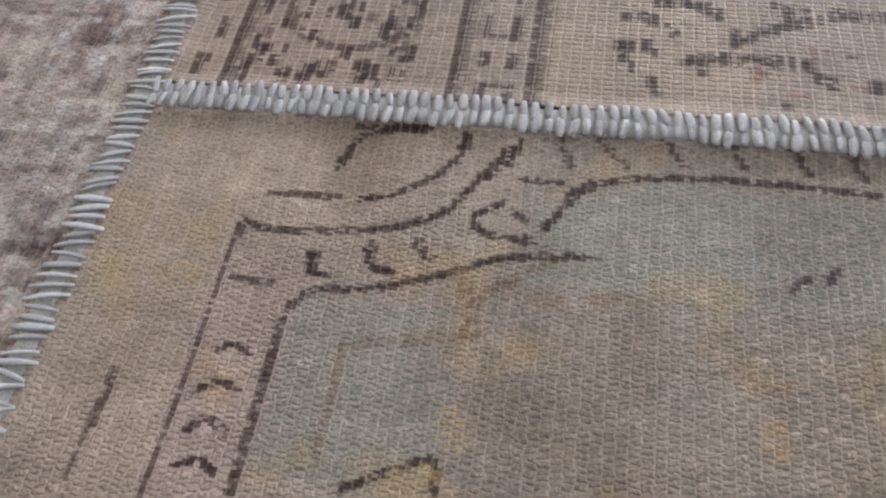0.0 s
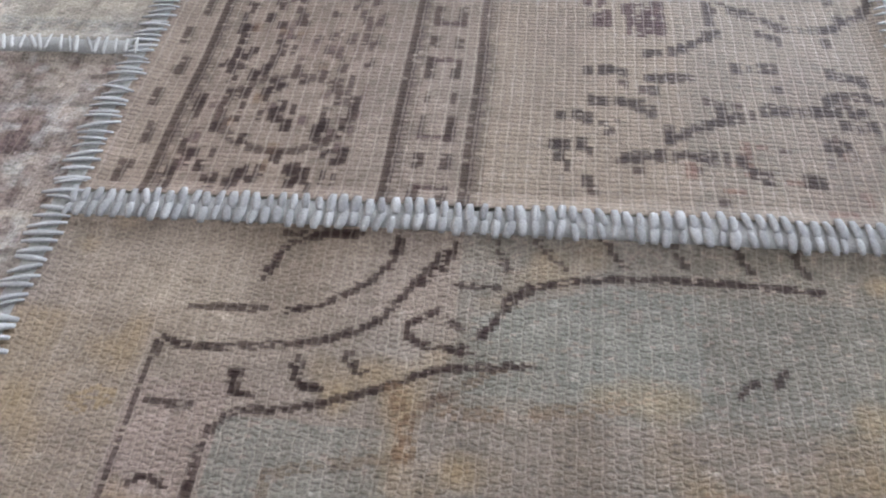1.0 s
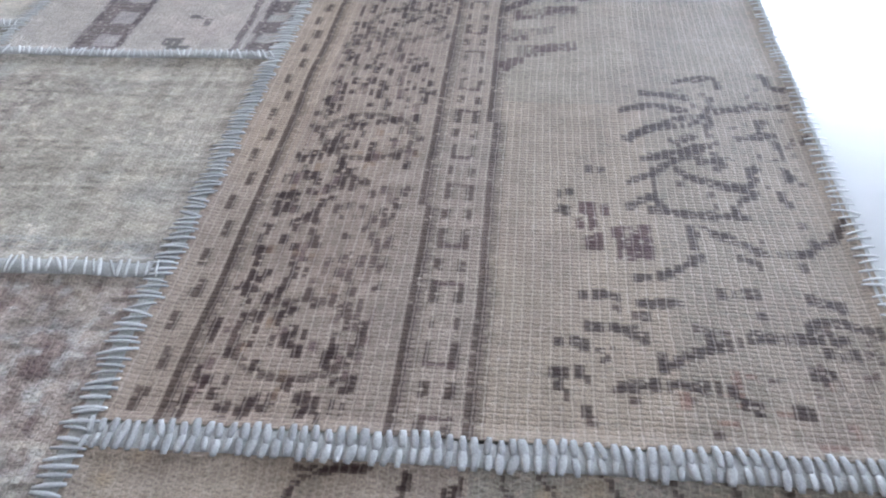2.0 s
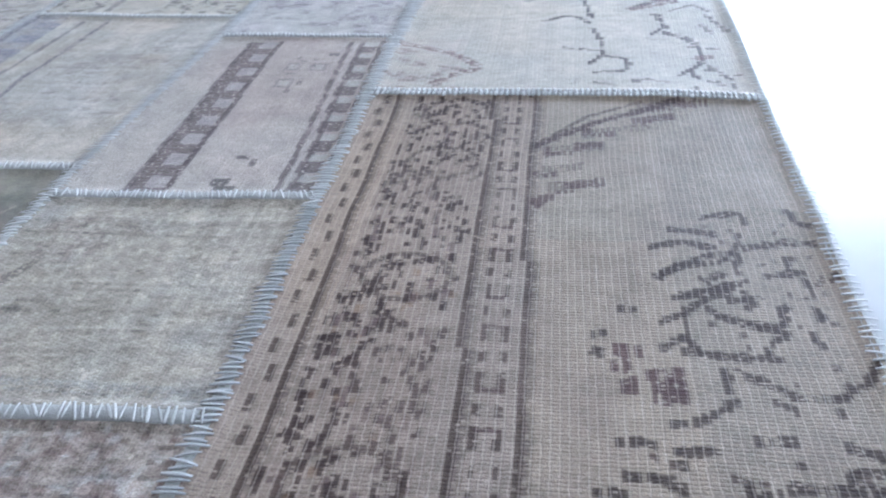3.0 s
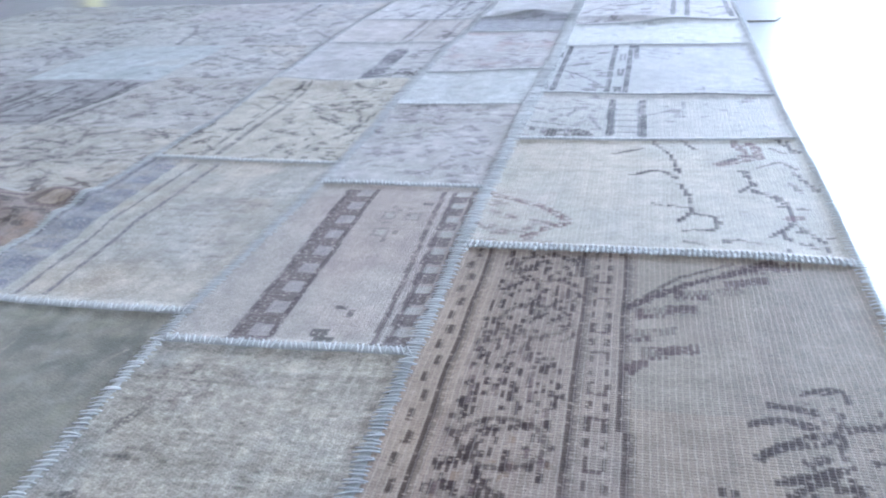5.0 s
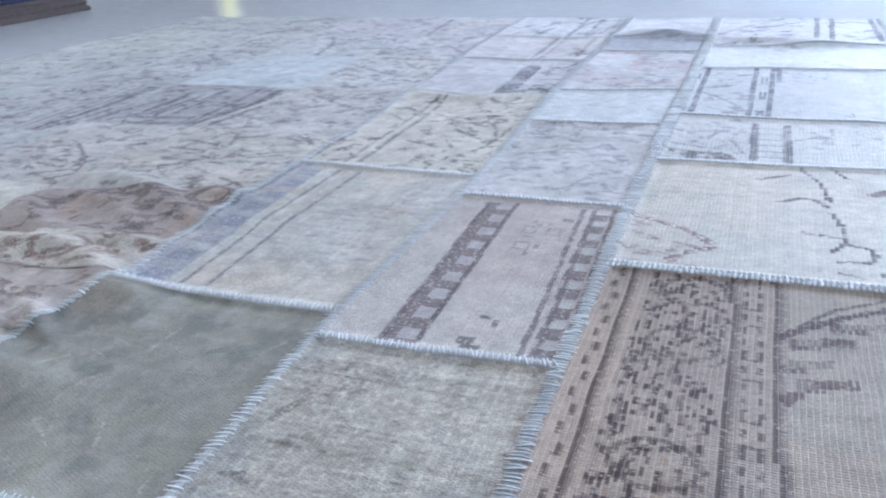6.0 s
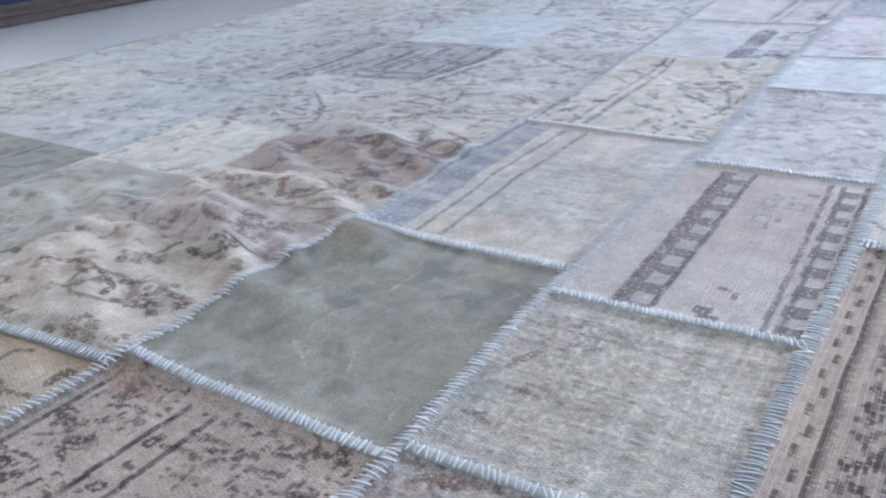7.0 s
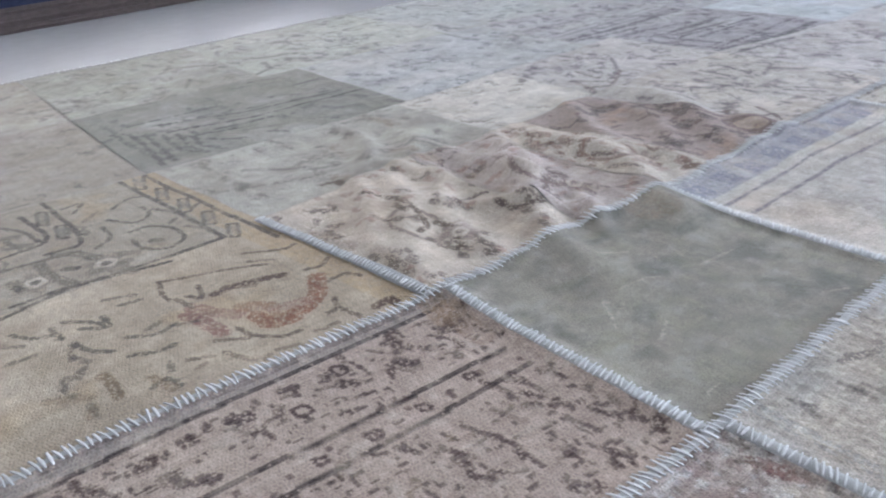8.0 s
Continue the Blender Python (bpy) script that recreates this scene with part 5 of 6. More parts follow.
c = Cloth("bc", "ab", (-0.308, -0.297), (-0.099, -0.088), FINE, (0.365, 0.322, 0.270), 22, 2)
c.stain((0.40, 0.37, 0.32), 0.04, 0.6, 1).stain((0.285, 0.275, 0.255), 0.06, 0.6, 2, 0.0).stain((0.46, 0.42, 0.37), 0.012, 0.5, 7, 0.25).stain((0.36, 0.31, 0.25), 0.03, 0.4, 5, 0.2).flecks(40, (0.2, 0.165, 0.15), 0.0045, (0.11, 0.19, -0.17, -0.11), 0.5).vine(6, (0.22, 0.18, 0.17), 0.02, 0.004, (0.12, 0.17, -0.20, -0.12), 0.5)
c.flecks(7, GREY, 0.006, (0.135, 0.155, -0.235, -0.215), 0.45).put((abs(c.cy + 0.284) < 0.003) | (abs(c.cy + 0.290) < 0.001), (0.28, 0.28, 0.27), 0.6, 0.3).wear(0.24).build(rug, NUBBLY, "plain woven stone grey patch")

c = Cloth("bc", "ab", (-0.089, -0.078), (0.241, 0.253), FINE, (0.40, 0.355, 0.315), 23, 2)
c.stain(ROSE, 0.12, 0.4, 1)
l, r = MOTIFS["B2"][0], MOTIFS["B2"][1]
for i in range(60):
    s = i / 59
    c.rect((l[0][0] + r[0][0]) / 2 + (l[1][0] - l[0][0]) * s, l[0][1] + (l[1][1] - l[0][1]) * s, 0.031, 0.007, (0.11, 0.078, 0.080), 0.85, 0.10)
for i in range(9):
    y = -0.065 + 0.036 * i
    c.rect(0.153 - 0.031 * (y - 0.07) * 1.0 + 0.003, y, 0.016, 0.019, (0.37, 0.33, 0.31), 0.9)
c.lines("B2", (0.085, 0.06, 0.065), 0.0052, 0.95, 0.1)
for i in range(9):
    y = -0.07 + 0.036 * i
    x = 0.272 - 0.054 * (y + 0.07) / 0.33 * 0.32
    c.rect(x, y, 0.020, 0.020, (0.10, 0.072, 0.076), 0.9, 0.1).rect(x + 0.002, y + 0.016, 0.013, 0.012, STONE, 0.7)
for x, y in ((0.196, 0.165), (0.199, 0.125), (0.221, 0.165)):
    c.rect(x, y, 0.017, 0.020, (0.2, 0.165, 0.16), 0.75, 0.2).rect(x, y, 0.010, 0.012, (0.39, 0.345, 0.31), 0.95, 0.0)
c.rect(0.208, -0.062, 0.014, 0.012, INK, 0.8).rect(0.215, -0.073, 0.016, 0.010, INK, 0.8).rect(0.222, -0.03, 0.006, 0.012, GREY).rect(0.212, -0.022, 0.010, 0.006, GREY).rect(0.228, 0.20, 0.01, 0.008, GREY).flecks(8, GREY, 0.005, (0.19, 0.235, 0.10, 0.22), 0.6)
c.wear(0.07).build(rug, WORN, "pinkish patch with dark ladder stripes")

c = Cloth("bc", "ab", (0.251, 0.263), (0.586, 0.599), MID, (0.41, 0.38, 0.365), 24)
c.stain(STONE, 0.08, 0.5, 1).vine(46, (0.22, 0.19, 0.20), 0.06, 0.005, None, 0.6).put((abs(c.cy - 0.52) < 0.012) | (abs(c.cy - 0.575) < 0.006), (0.24, 0.21, 0.21), 0.5, 0.35).flecks(40, GREY, 0.006, None, 0.4).wear(0.08).build(rug, WORN, "faded pinkish grey floral patch")
c = Cloth("bc", "ab", (0.596, 0.609), (0.810, 0.835), MID, (0.43, 0.43, 0.42), 25)
c.vine(10, STONE, 0.05, 0.005, None, 0.5).flecks(20, (0.30, 0.28, 0.28), 0.006, None, 0.4).wear(0.07).build(rug, WORN, "plain pale grey patch")
c = Cloth("bc", "ab", (0.820, 0.845), (1.205, 1.210), FAR, (0.41, 0.385, 0.38), 26)
c.vine(40, (0.24, 0.2, 0.21), 0.07, 0.006, None, 0.6).stain((0.40, 0.28, 0.26), 0.06, 0.5, 3, 0.1).flecks(40, GREY, 0.007, None, 0.4).wear(0.07).build(rug, WORN, "pale floral patch with pink blossoms")
c = Cloth("bc", "ab", (1.215, 1.220), (1.373, 1.373), FAR, (0.30, 0.295, 0.31), 27)
for i in range(6):
    c.line([c.at(0, 0.1 + 0.16 * i), c.at(0.5, 0.18 + 0.14 * i), c.at(1, 0.12 + 0.16 * i)], (0.15, 0.145, 0.17), 0.009, 0.7, 0.2)
c.wear(0.07).build(rug, WORN, "dark grey striped patch")
c = Cloth("bc", "ab", (1.383, 1.383), (1.695, 1.700), FAR, (0.39, 0.37, 0.38), 28)
c.stain(STONE, 0.1, 0.5).wear(0.06).build(rug, PLUSH, "plain mauve grey patch")

# third column
c = Cloth("cd", "bc", (-0.85, -0.85), (-0.336, -0.331), FINE, (0.34, 0.268, 0.222), 31, 2)
c.stain(BEIGE, 0.07, 0.6, 1).put(c.cx < -0.125, (0.23, 0.215, 0.195), 0.7, 0.1).lines("C0", (0.020, 0.012, 0.014), 0.0054, 1.0, 0.04)
c.line([(-0.139, -0.36), (-0.137, -0.65)], (0.12, 0.085, 0.085), 0.005, 0.7)
c.flecks(300, (0.035, 0.018, 0.019), 0.0032, (-0.115, -0.055, -0.84, -0.34), 0.85).vine(44, PLUM, 0.022, 0.0030, (-0.118, -0.055, -0.84, -0.34), 0.8)
c.flecks(520, (0.035, 0.018, 0.019), 0.0032, (-0.012, 0.105, -0.84, -0.34), 0.8).vine(60, PLUM, 0.024, 0.0030, (-0.01, 0.10, -0.84, -0.34), 0.8).vine(20, (0.14, 0.1, 0.06), 0.02, 0.003, (-0.01, 0.10, -0.84, -0.34), 0.6)
for i in range(16):
    y = -0.345 - 0.030 * i
    c.rect(-0.034 + 0.004 * (-1) ** i, y - 0.008, 0.006, 0.004, PLUM, 0.8)
c.stain((0.42, 0.36, 0.30), 0.012, 0.45, 7, 0.3).wear(0.13).build(rug, NUBBLY, "reddish brown patch with dark floral bands")

c = Cloth("cd", "bc", (-0.326, -0.321), (-0.066, -0.057), FINE, OLIVE, 32, 2)
c.stain((0.28, 0.262, 0.215), 0.05, 0.75, 1).stain((0.125, 0.119, 0.10), 0.035, 0.75, 2, 0.0).stain((0.27, 0.258, 0.225), 0.012, 0.5, 9, 0.1).stain((0.235, 0.225, 0.165), 0.015, 0.5, 8, 0.1).blob(-0.125, -0.10, 0.03, 0.025, (0.20, 0.145, 0.095), 0.5, 0.3)
# fold highlights and a dark wrinkle drawn as lines in the dye
c.line([(-0.045, -0.235), (-0.04, -0.21), (-0.035, -0.20)], CREAM, 0.0022, 0.45, 0.3).line([(-0.03, -0.245), (-0.022, -0.262)], CREAM, 0.0022, 0.4, 0.3).line([(-0.075, -0.145), (-0.045, -0.155)], CREAM, 0.002, 0.3, 0.3).line([(-0.02, -0.12), (0.0, -0.09)], (0.15, 0.14, 0.12), 0.005, 0.3, 0.3)
for i in range(26):
    x, y = c.rng.uniform(*c.box[:2]), c.rng.uniform(*c.box[2:])
    c.line([(x, y), (x + c.rng.uniform(-0.02, 0.02), y + c.rng.uniform(-0.05, 0.05))], (0.34, 0.32, 0.26) if i % 3 else (0.11, 0.10, 0.085), 0.0022, 0.22, 0.35)
c.wear(0.07).build(rug, PLUSH, "plain sheared olive grey patch")

c = Cloth("cd", "bc", (-0.056, -0.047), (0.317, 0.307), FINE, (0.40, 0.375, 0.335), 33, 2)
c.stain(CREAM, 0.08, 0.5, 1).put(c.cx < -0.109 - 0.06 * (c.cy - 0.04), (0.25, 0.248, 0.275), 0.85, 0.08)
c.stain(SAND, 0.06, 0.35, 8, 0.1)
for i in range(8):
    y = -0.03 + 0.045 * i
    c.rect(-0.130 - 0.04 * (y - 0.1), y, 0.028, 0.024, (0.14, 0.152, 0.20), 0.65, 0.25).rect(-0.128 - 0.04 * (y - 0.1), y + 0.022, 0.016, 0.012, (0.34, 0.33, 0.34), 0.55, 0.3)
c.lines("C2", (0.11, 0.10, 0.12), 0.0050, 0.8, 0.12)
c.vine(60, (0.36, 0.31, 0.29), 0.026, 0.003, (-0.06, 0.07, 0.02, 0.25), 0.4).flecks(40, (0.26, 0.23, 0.22), 0.006, (-0.05, 0.06, 0.08, 0.2), 0.4).wear(0.10).build(rug, WORN, "beige patch with a faded blue border stripe")

c = Cloth("cd", "bc", (0.327, 0.317), (0.748, 0.756), MID, (0.46, 0.42, 0.36), 34)
c.lines("C3", (0.08, 0.072, 0.08), 0.0065, 0.85, 0.12).vine(12, GREY, 0.03, 0.0045, (-0.17, -0.12, 0.33, 0.72), 0.8).vine(30, (0.09, 0.075, 0.075), 0.10, 0.005, (-0.07, 0.06, 0.34, 0.72), 0.75, 0.8).flecks(16, INK, 0.006, (-0.02, 0.07, 0.33, 0.5), 0.8).wear(0.07).build(rug, WORN, "cream patch with dark sprigs and lined border")
c = Cloth("cd", "bc", (0.758, 0.766), (1.078, 1.078), MID, (0.42, 0.40, 0.395), 35)
c.line([(-0.038, 1.0), (-0.030, 0.775)], (0.09, 0.085, 0.10), 0.036, 1.0).vine(22, GREY, 0.06, 0.006, (0.0, 0.05, 0.77, 1.07), 0.8).vine(5, GREY, 0.06, 0.005, None, 0.5).wear(0.07).build(rug, WORN, "grey patch with a broad dark stripe")
c = Cloth("cd", "bc", (1.088, 1.088), (1.365, 1.365), FAR, (0.42, 0.385, 0.37), 36)
for x in (-0.07, -0.05, 0.02):
    c.line([(x, 1.10), (x - 0.005, 1.36)], GREY, 0.008, 0.7)
c.vine(8, GREY, 0.06, 0.006, (0.0, 0.04, 1.1, 1.36), 0.7).wear(0.07).build(rug, WORN, "pale patch with thin dark stripes")
c = Cloth("cd", "bc", (1.375, 1.375), (1.695, 1.695), FAR, (0.43, 0.41, 0.41), 37)
c.vine(18, GREY, 0.08, 0.007, None, 0.7)
for x in (-0.06, -0.02, 0.03):
    c.line([(x, 1.40), (x - 0.01, 1.68)], INK, 0.009, 0.6)
c.wear(0.07).build(rug, WORN, "pale patch with dark zigzag border")

# fourth column, slack and rippled
c = Cloth("ef", "cd", (-0.95, -0.95), (-0.412, -0.352), FINE, (0.335, 0.275, 0.200), 41, 2)
c.stain((0.44, 0.375, 0.29), 0.07, 0.45, 1, 0.1).put(c.cx < -0.385, (0.265, 0.238, 0.19), 0.8, 0.05).stain(OCHRE, 0.05, 0.3, 3, 0.2)
c.put(c.cy > -0.385 + 0.15 * (c.cx + 0.2), OCHRE, 0.45, 0.2)
for i in range(4):
    c.rosette(-0.420 - 0.008 * (i % 2), -0.53 - 0.062 * i, 0.026, (0.17, 0.145, 0.115), (0.06, 0.05, 0.04))
c.vine(16, (0.15, 0.125, 0.10), 0.034, 0.0036, (-0.64, -0.48, -0.9, -0.52), 0.8).vine(24, (0.11, 0.085, 0.07), 0.034, 0.0038, (-0.375, -0.155, -0.92, -0.56), 0.8)
c.wear(0.10).build(rug, WORN, "cream patch with rust flower and rosette border")

for south, north, base, seed, dark, count in (
        ((-0.376, -0.344), (-0.185, -0.170), (0.43, 0.375, 0.31), 42, (0.15, 0.115, 0.095), 26),
        ((-0.178, -0.162), (-0.060, -0.055), (0.38, 0.325, 0.29), 43, (0.17, 0.12, 0.11), 20),
        ((-0.052, -0.047), (0.005, 0.035), (0.44, 0.39, 0.33), 44, (0.2, 0.13, 0.10), 18)):
    c = Cloth("de", "cd", south, north, FINE, base, seed, 2)
    c.stain((0.30, 0.235, 0.17), 0.05, 0.6, 1, 0.1).stain(CREAM, 0.06, 0.5, 2).vine(int(count * 1.6), dark, 0.026, 0.0038, None, 0.8).flecks(40, (0.24, 0.14, 0.11), 0.007, None, 0.6)
    c.ring(*c.at(0.6, 0.45), 0.035, 0.022, dark, 0.005, 0.8).rosette(*c.at(0.75, 0.55), 0.020, (0.22, 0.17, 0.15), dark)
    c.wear(0.10).build(rug, WORN, "rippled cream patch with curling brown vines")
c = Cloth("de", "cd", (0.012, 0.042), (0.135, 0.200), FINE, (0.29, 0.235, 0.205), 45, 2)
c.vine(40, (0.11, 0.085, 0.085), 0.045, 0.005, None, 0.85).flecks(50, (0.13, 0.085, 0.08), 0.006, None, 0.8).stain((0.36, 0.24, 0.17), 0.03, 0.5, 4, 0.3).ring(*c.at(0.85, 0.8), 0.03, 0.018, (0.12, 0.08, 0.08), 0.010, 0.9, SAND).wear(0.1).build(rug, WORN, "brown floral strip with a dark leaf")
for south, north, base, seed, dark, count in (
        ((0.142, 0.207), (0.445, 0.450), (0.40, 0.37, 0.33), 46, (0.2, 0.18, 0.175), 46), ((0.452, 0.457), (0.760, 0.760), (0.41, 0.385, 0.36), 47, (0.22, 0.195, 0.195), 40),
        ((0.767, 0.767), (1.070, 1.070), (0.41, 0.395, 0.38), 48, (0.19, 0.175, 0.185), 34), ((1.077, 1.077), (1.370, 1.370), (0.42, 0.40, 0.39), 49, (0.2, 0.19, 0.2), 30), ((1.377, 1.377), (1.695, 1.695), (0.38, 0.36, 0.36), 50, (0.22, 0.2, 0.21), 30)):
    c = Cloth("de", "cd", south, north, MID, base, seed)
    c.stain(CREAM, 0.09, 0.4, 1).stain(tuple(v * 0.8 for v in base), 0.04, 0.5, 3).vine(int(count * 2.2), dark, 0.03, 0.0042, None, 0.75, 1.0).flecks(150, dark, 0.0045, None, 0.5).wear(0.08).build(rug, WORN, "pale patch with a faded trailing floral pattern")

# fifth column
for south, north, base, seed, dark, count, label in (
        ((-0.404, -0.379), (-0.055, -0.050), (0.315, 0.298, 0.252), 51, (0.2, 0.19, 0.165), 26, "pale greenish patch with faint scrolls"),
        ((-0.048, -0.043), (0.155, 0.150), (0.48, 0.45, 0.39), 52, (0.22, 0.19, 0.17), 10, "almost plain ivory patch"),
        ((0.162, 0.157), (0.445, 0.450), (0.42, 0.39, 0.36), 53, (0.15, 0.13, 0.135), 34, "pale patch with dark palm leaves"),
        ((0.452, 0.457), (0.742, 0.740), (0.30, 0.285, 0.285), 54, (0.13, 0.12, 0.13), 30, "dark grey patch with slanting stripes"),
        ((0.749, 0.747), (1.072, 1.070), (0.39, 0.41, 0.41), 55, (0.30, 0.31, 0.32), 6, "plain ice blue patch"),
        ((1.079, 1.077), (1.40, 1.40), (0.40, 0.39, 0.375), 56, (0.16, 0.15, 0.17), 26, "pale patch with dark wavy stripes"),
        ((1.407, 1.407), (1.695, 1.695), (0.40, 0.37, 0.37), 57, (0.18, 0.16, 0.17), 30, "grey pink patch with small dark flowers")):
    c = Cloth("ef", "de", south, north, MID, base, seed)
    c.stain(STONE, 0.09, 0.4, 1).stain(tuple(v * 0.8 for v in base), 0.04, 0.5, 3).vine(int(count * 1.6), dark, 0.03, 0.0042, None, 0.75, 1.1).flecks(count * 5, dark, 0.0045, None, 0.5)
    if seed == 54:
        c.lines("E4", INK, 0.007, 0.8).flecks(60, GREY, 0.009, None, 0.6)
    if seed == 53:
        for i in range(4):
            c.line([c.at(0.25 + 0.05 * i, 0.1), c.at(0.35 + 0.05 * i, 0.35), c.at(0.3 + 0.06 * i, 0.6)], dark, 0.006, 0.8)
    if seed == 52:
        c.flecks(40, dark, 0.006, (*c.box[:2], c.box[2], c.box[2] + 0.04), 0.6)
    if seed == 56:
        for i in range(4):
            c.ring(*c.at(0.7, 0.5), 0.03 + 0.018 * i, 0.03 + 0.018 * i, dark, 0.006, 0.7)
    c.wear(0.08).build(rug, WORN if seed != 55 else PLUSH, label)

# sixth and seventh columns
for west, east, south, north, base, seed, dark, count, label in (
        ("fg", "ef", (-0.95, -0.95), (-0.428, -0.424), (0.34, 0.30, 0.26), 61, (0.2, 0.18, 0.16), 24, "taupe patch with faint scrolls"),
        ("fg", "ef", (-0.420, -0.416), (-0.035, -0.035), (0.235, 0.235, 0.21), 62, (0.12, 0.115, 0.11), 18, "dark sage patch with ruled chevrons"),
        ("fg", "ef", (-0.028, -0.028), (0.376, 0.376), (0.37, 0.375, 0.365), 63, (0.2, 0.205, 0.21), 30, "pale blue grey floral patch"),
        ("fg", "ef", (0.384, 0.384), (0.716, 0.716), (0.35, 0.34, 0.335), 64, (0.16, 0.15, 0.16), 34, "grey patch with striped border"),
        ("fg", "ef", (0.724, 0.724), (1.056, 1.056), (0.37, 0.36, 0.36), 65, (0.18, 0.17, 0.18), 34, "grey floral patch"),
        ("fg", "ef", (1.064, 1.064), (1.395, 1.395), (0.39, 0.385, 0.37), 66, (0.17, 0.165, 0.17), 34, "pale patch with dark scrolls"),
        ("fg", "ef", (1.405, 1.405), (1.695, 1.695), (0.37, 0.36, 0.35), 67, (0.17, 0.16, 0.16), 34, "faded grey patch with dark scrolls"),
        ("left", "fg", (-1.0, -1.0), (-0.428, -0.424), (0.36, 0.325, 0.28), 71, (0.22, 0.2, 0.175), 30, "sand patch with faded flowers"),
        ("left", "fg", (-0.420, -0.416), (-0.104, -0.104), (0.33, 0.325, 0.285), 72, (0.2, 0.19, 0.165), 34, "greenish grey floral patch"),
        ("left", "fg", (-0.096, -0.096), (0.296, 0.296), (0.37, 0.375, 0.325), 73, (0.19, 0.19, 0.175), 34, "pale green floral patch"),
        ("left", "fg", (0.304, 0.304), (0.696, 0.696), (0.37, 0.38, 0.36), 74, (0.19, 0.195, 0.19), 34, "pale grey green floral patch"),
        ("left", "fg", (0.704, 0.704), (1.056, 1.056), (0.37, 0.37, 0.355), 75, (0.17, 0.165, 0.17), 34, "pale grey floral patch"),
        ("left", "fg", (1.064, 1.064), (1.395, 1.395), (0.41, 0.405, 0.375), 76, (0.18, 0.17, 0.17), 26, "ivory patch with faint scrolls"),
        ("left", "fg", (1.405, 1.405), (1.695, 1.695), (0.35, 0.345, 0.335), 77, (0.16, 0.155, 0.16), 34, "grey patch with dark scrolls")):
    c = Cloth(west, east, south, north, MID, tuple(v * k for v, k in zip(base, (0.82, 0.82, 0.76) if seed in (61, 62, 71, 72) else (1.03, 1.03, 1.02))), seed)
    c.stain(STONE, 0.10, 0.5, 1).stain(tuple(v * 0.8 for v in base), 0.05, 0.6, 3).vine(int(count * 2.0), dark, 0.032, 0.0048, None, 0.75, 1.1).flecks(150, dark, 0.005, None, 0.5).vine(count // 5, dark, 0.09, 0.005, None, 0.6, 0.6)
    if seed == 64:
        for i in range(4):
            c.line([c.at(0.85 - 0.07 * i, 0.0), c.at(0.80 - 0.07 * i, 1.0)], dark, 0.007, 0.7)
    if seed == 73:
        c.ring(*c.at(0.5, 0.55), 0.09, 0.06, dark, 0.006, 0.7)
    c.wear(0.08).build(rug, WORN, label)

# strips behind the first row, towards the near end
for west, east, north, seed in (("ab", "right", -1.0, 81), ("bc", "ab", -0.75, 82), ("cd", "bc", -0.85, 83), ("ef", "cd", -0.95, 84), ("fg", "ef", -0.95, 85), ("left", "fg", -1.0, 86)):
    c = Cloth(west, east, (NEAR_Y + 0.003,) * 2, (north - 0.008,) * 2, FAR, BEIGE, seed)
    c.stain(STONE, 0.1, 0.6).vine(20, TAUPE, 0.08, 0.006, None, 0.7).wear(0.08).build(rug, WORN, "plain beige patch at the near end")

# ---- seams ----
ROWS = {
    "ab right": [((-1.0, -1.0), 0), ((-0.394, -0.381), 1), ((0.104, 0.113), 1), ((0.433, 0.465), 0), ((0.673, 0.682), 0), ((1.040, 1.066), 0), ((1.272, 1.318), 0)],
    "bc ab": [((-0.75, -0.75), 0), ((-0.313, -0.302), 0), ((-0.094, -0.083), 0), ((0.246, 0.258), 0), ((0.591, 0.604), 0), ((0.815, 0.840), 0), ((1.210, 1.215), 0), ((1.378, 1.378), 0)],
    "cd bc": [((-0.85, -0.85), 0), ((-0.331, -0.326), 0), ((-0.061, -0.052), 0), ((0.322, 0.312), 0), ((0.753, 0.761), 0), ((1.083, 1.083), 0), ((1.370, 1.370), 0)],
    "de cd": [((-0.381, -0.348), 0)],
}
rng = np.random.RandomState(3)


def stitch_shape(long, thick, arch, sides=5, rings=6):
    """A bowed length of wool, thick in the middle, along x."""
    co, faces = [], []
    for i in range(rings + 1):
        s = i / rings
        r = thick * (0.50 + 0.50 * math.sin(math.pi * min(max(s, 0.04), 0.96)) ** 0.6)
        for k in range(sides):
            a = 2 * math.pi * k / sides
            co.append((long * (s - 0.5), r * math.cos(a), arch * math.sin(math.pi * s) + 0.26 * r * math.sin(a)))
    for i in range(rings):
        for k in range(sides):
            a, b = i * sides + k, i * sides + (k + 1) % sides
            faces.append((a, a + sides, b + sides, b))
    faces += [tuple(range(sides)), tuple(range(rings * sides + sides - 1, rings * sides - 1, -1))]
    return np.array(co), faces


SHAPES = [stitch_shape(0.0078, 0.00185, 0.0004), stitch_shape(0.0084, 0.00175, 0.0005), stitch_shape(0.0074, 0.00195, 0.0003), stitch_shape(0.0080, 0.0016, 0.0005),
          stitch_shape(0.0112, 0.00105, 0.0004), stitch_shape(0.0124, 0.00090, 0.0006), stitch_shape(0.0102, 0.00115, 0.0003), stitch_shape(0.0118, 0.00085, 0.0007)]


def shape_mesh(i):
    me = bpy.data.meshes.new("stitch")
    me.from_pydata([tuple(v) for v in SHAPES[i][0]], [], SHAPES[i][1])
    me.polygons.foreach_set("use_smooth", np.ones(len(me.polygons), bool))
    me.materials.append(SEWING)
    return me


STITCH_MESHES = [shape_mesh(i) for i in range(len(SHAPES))]


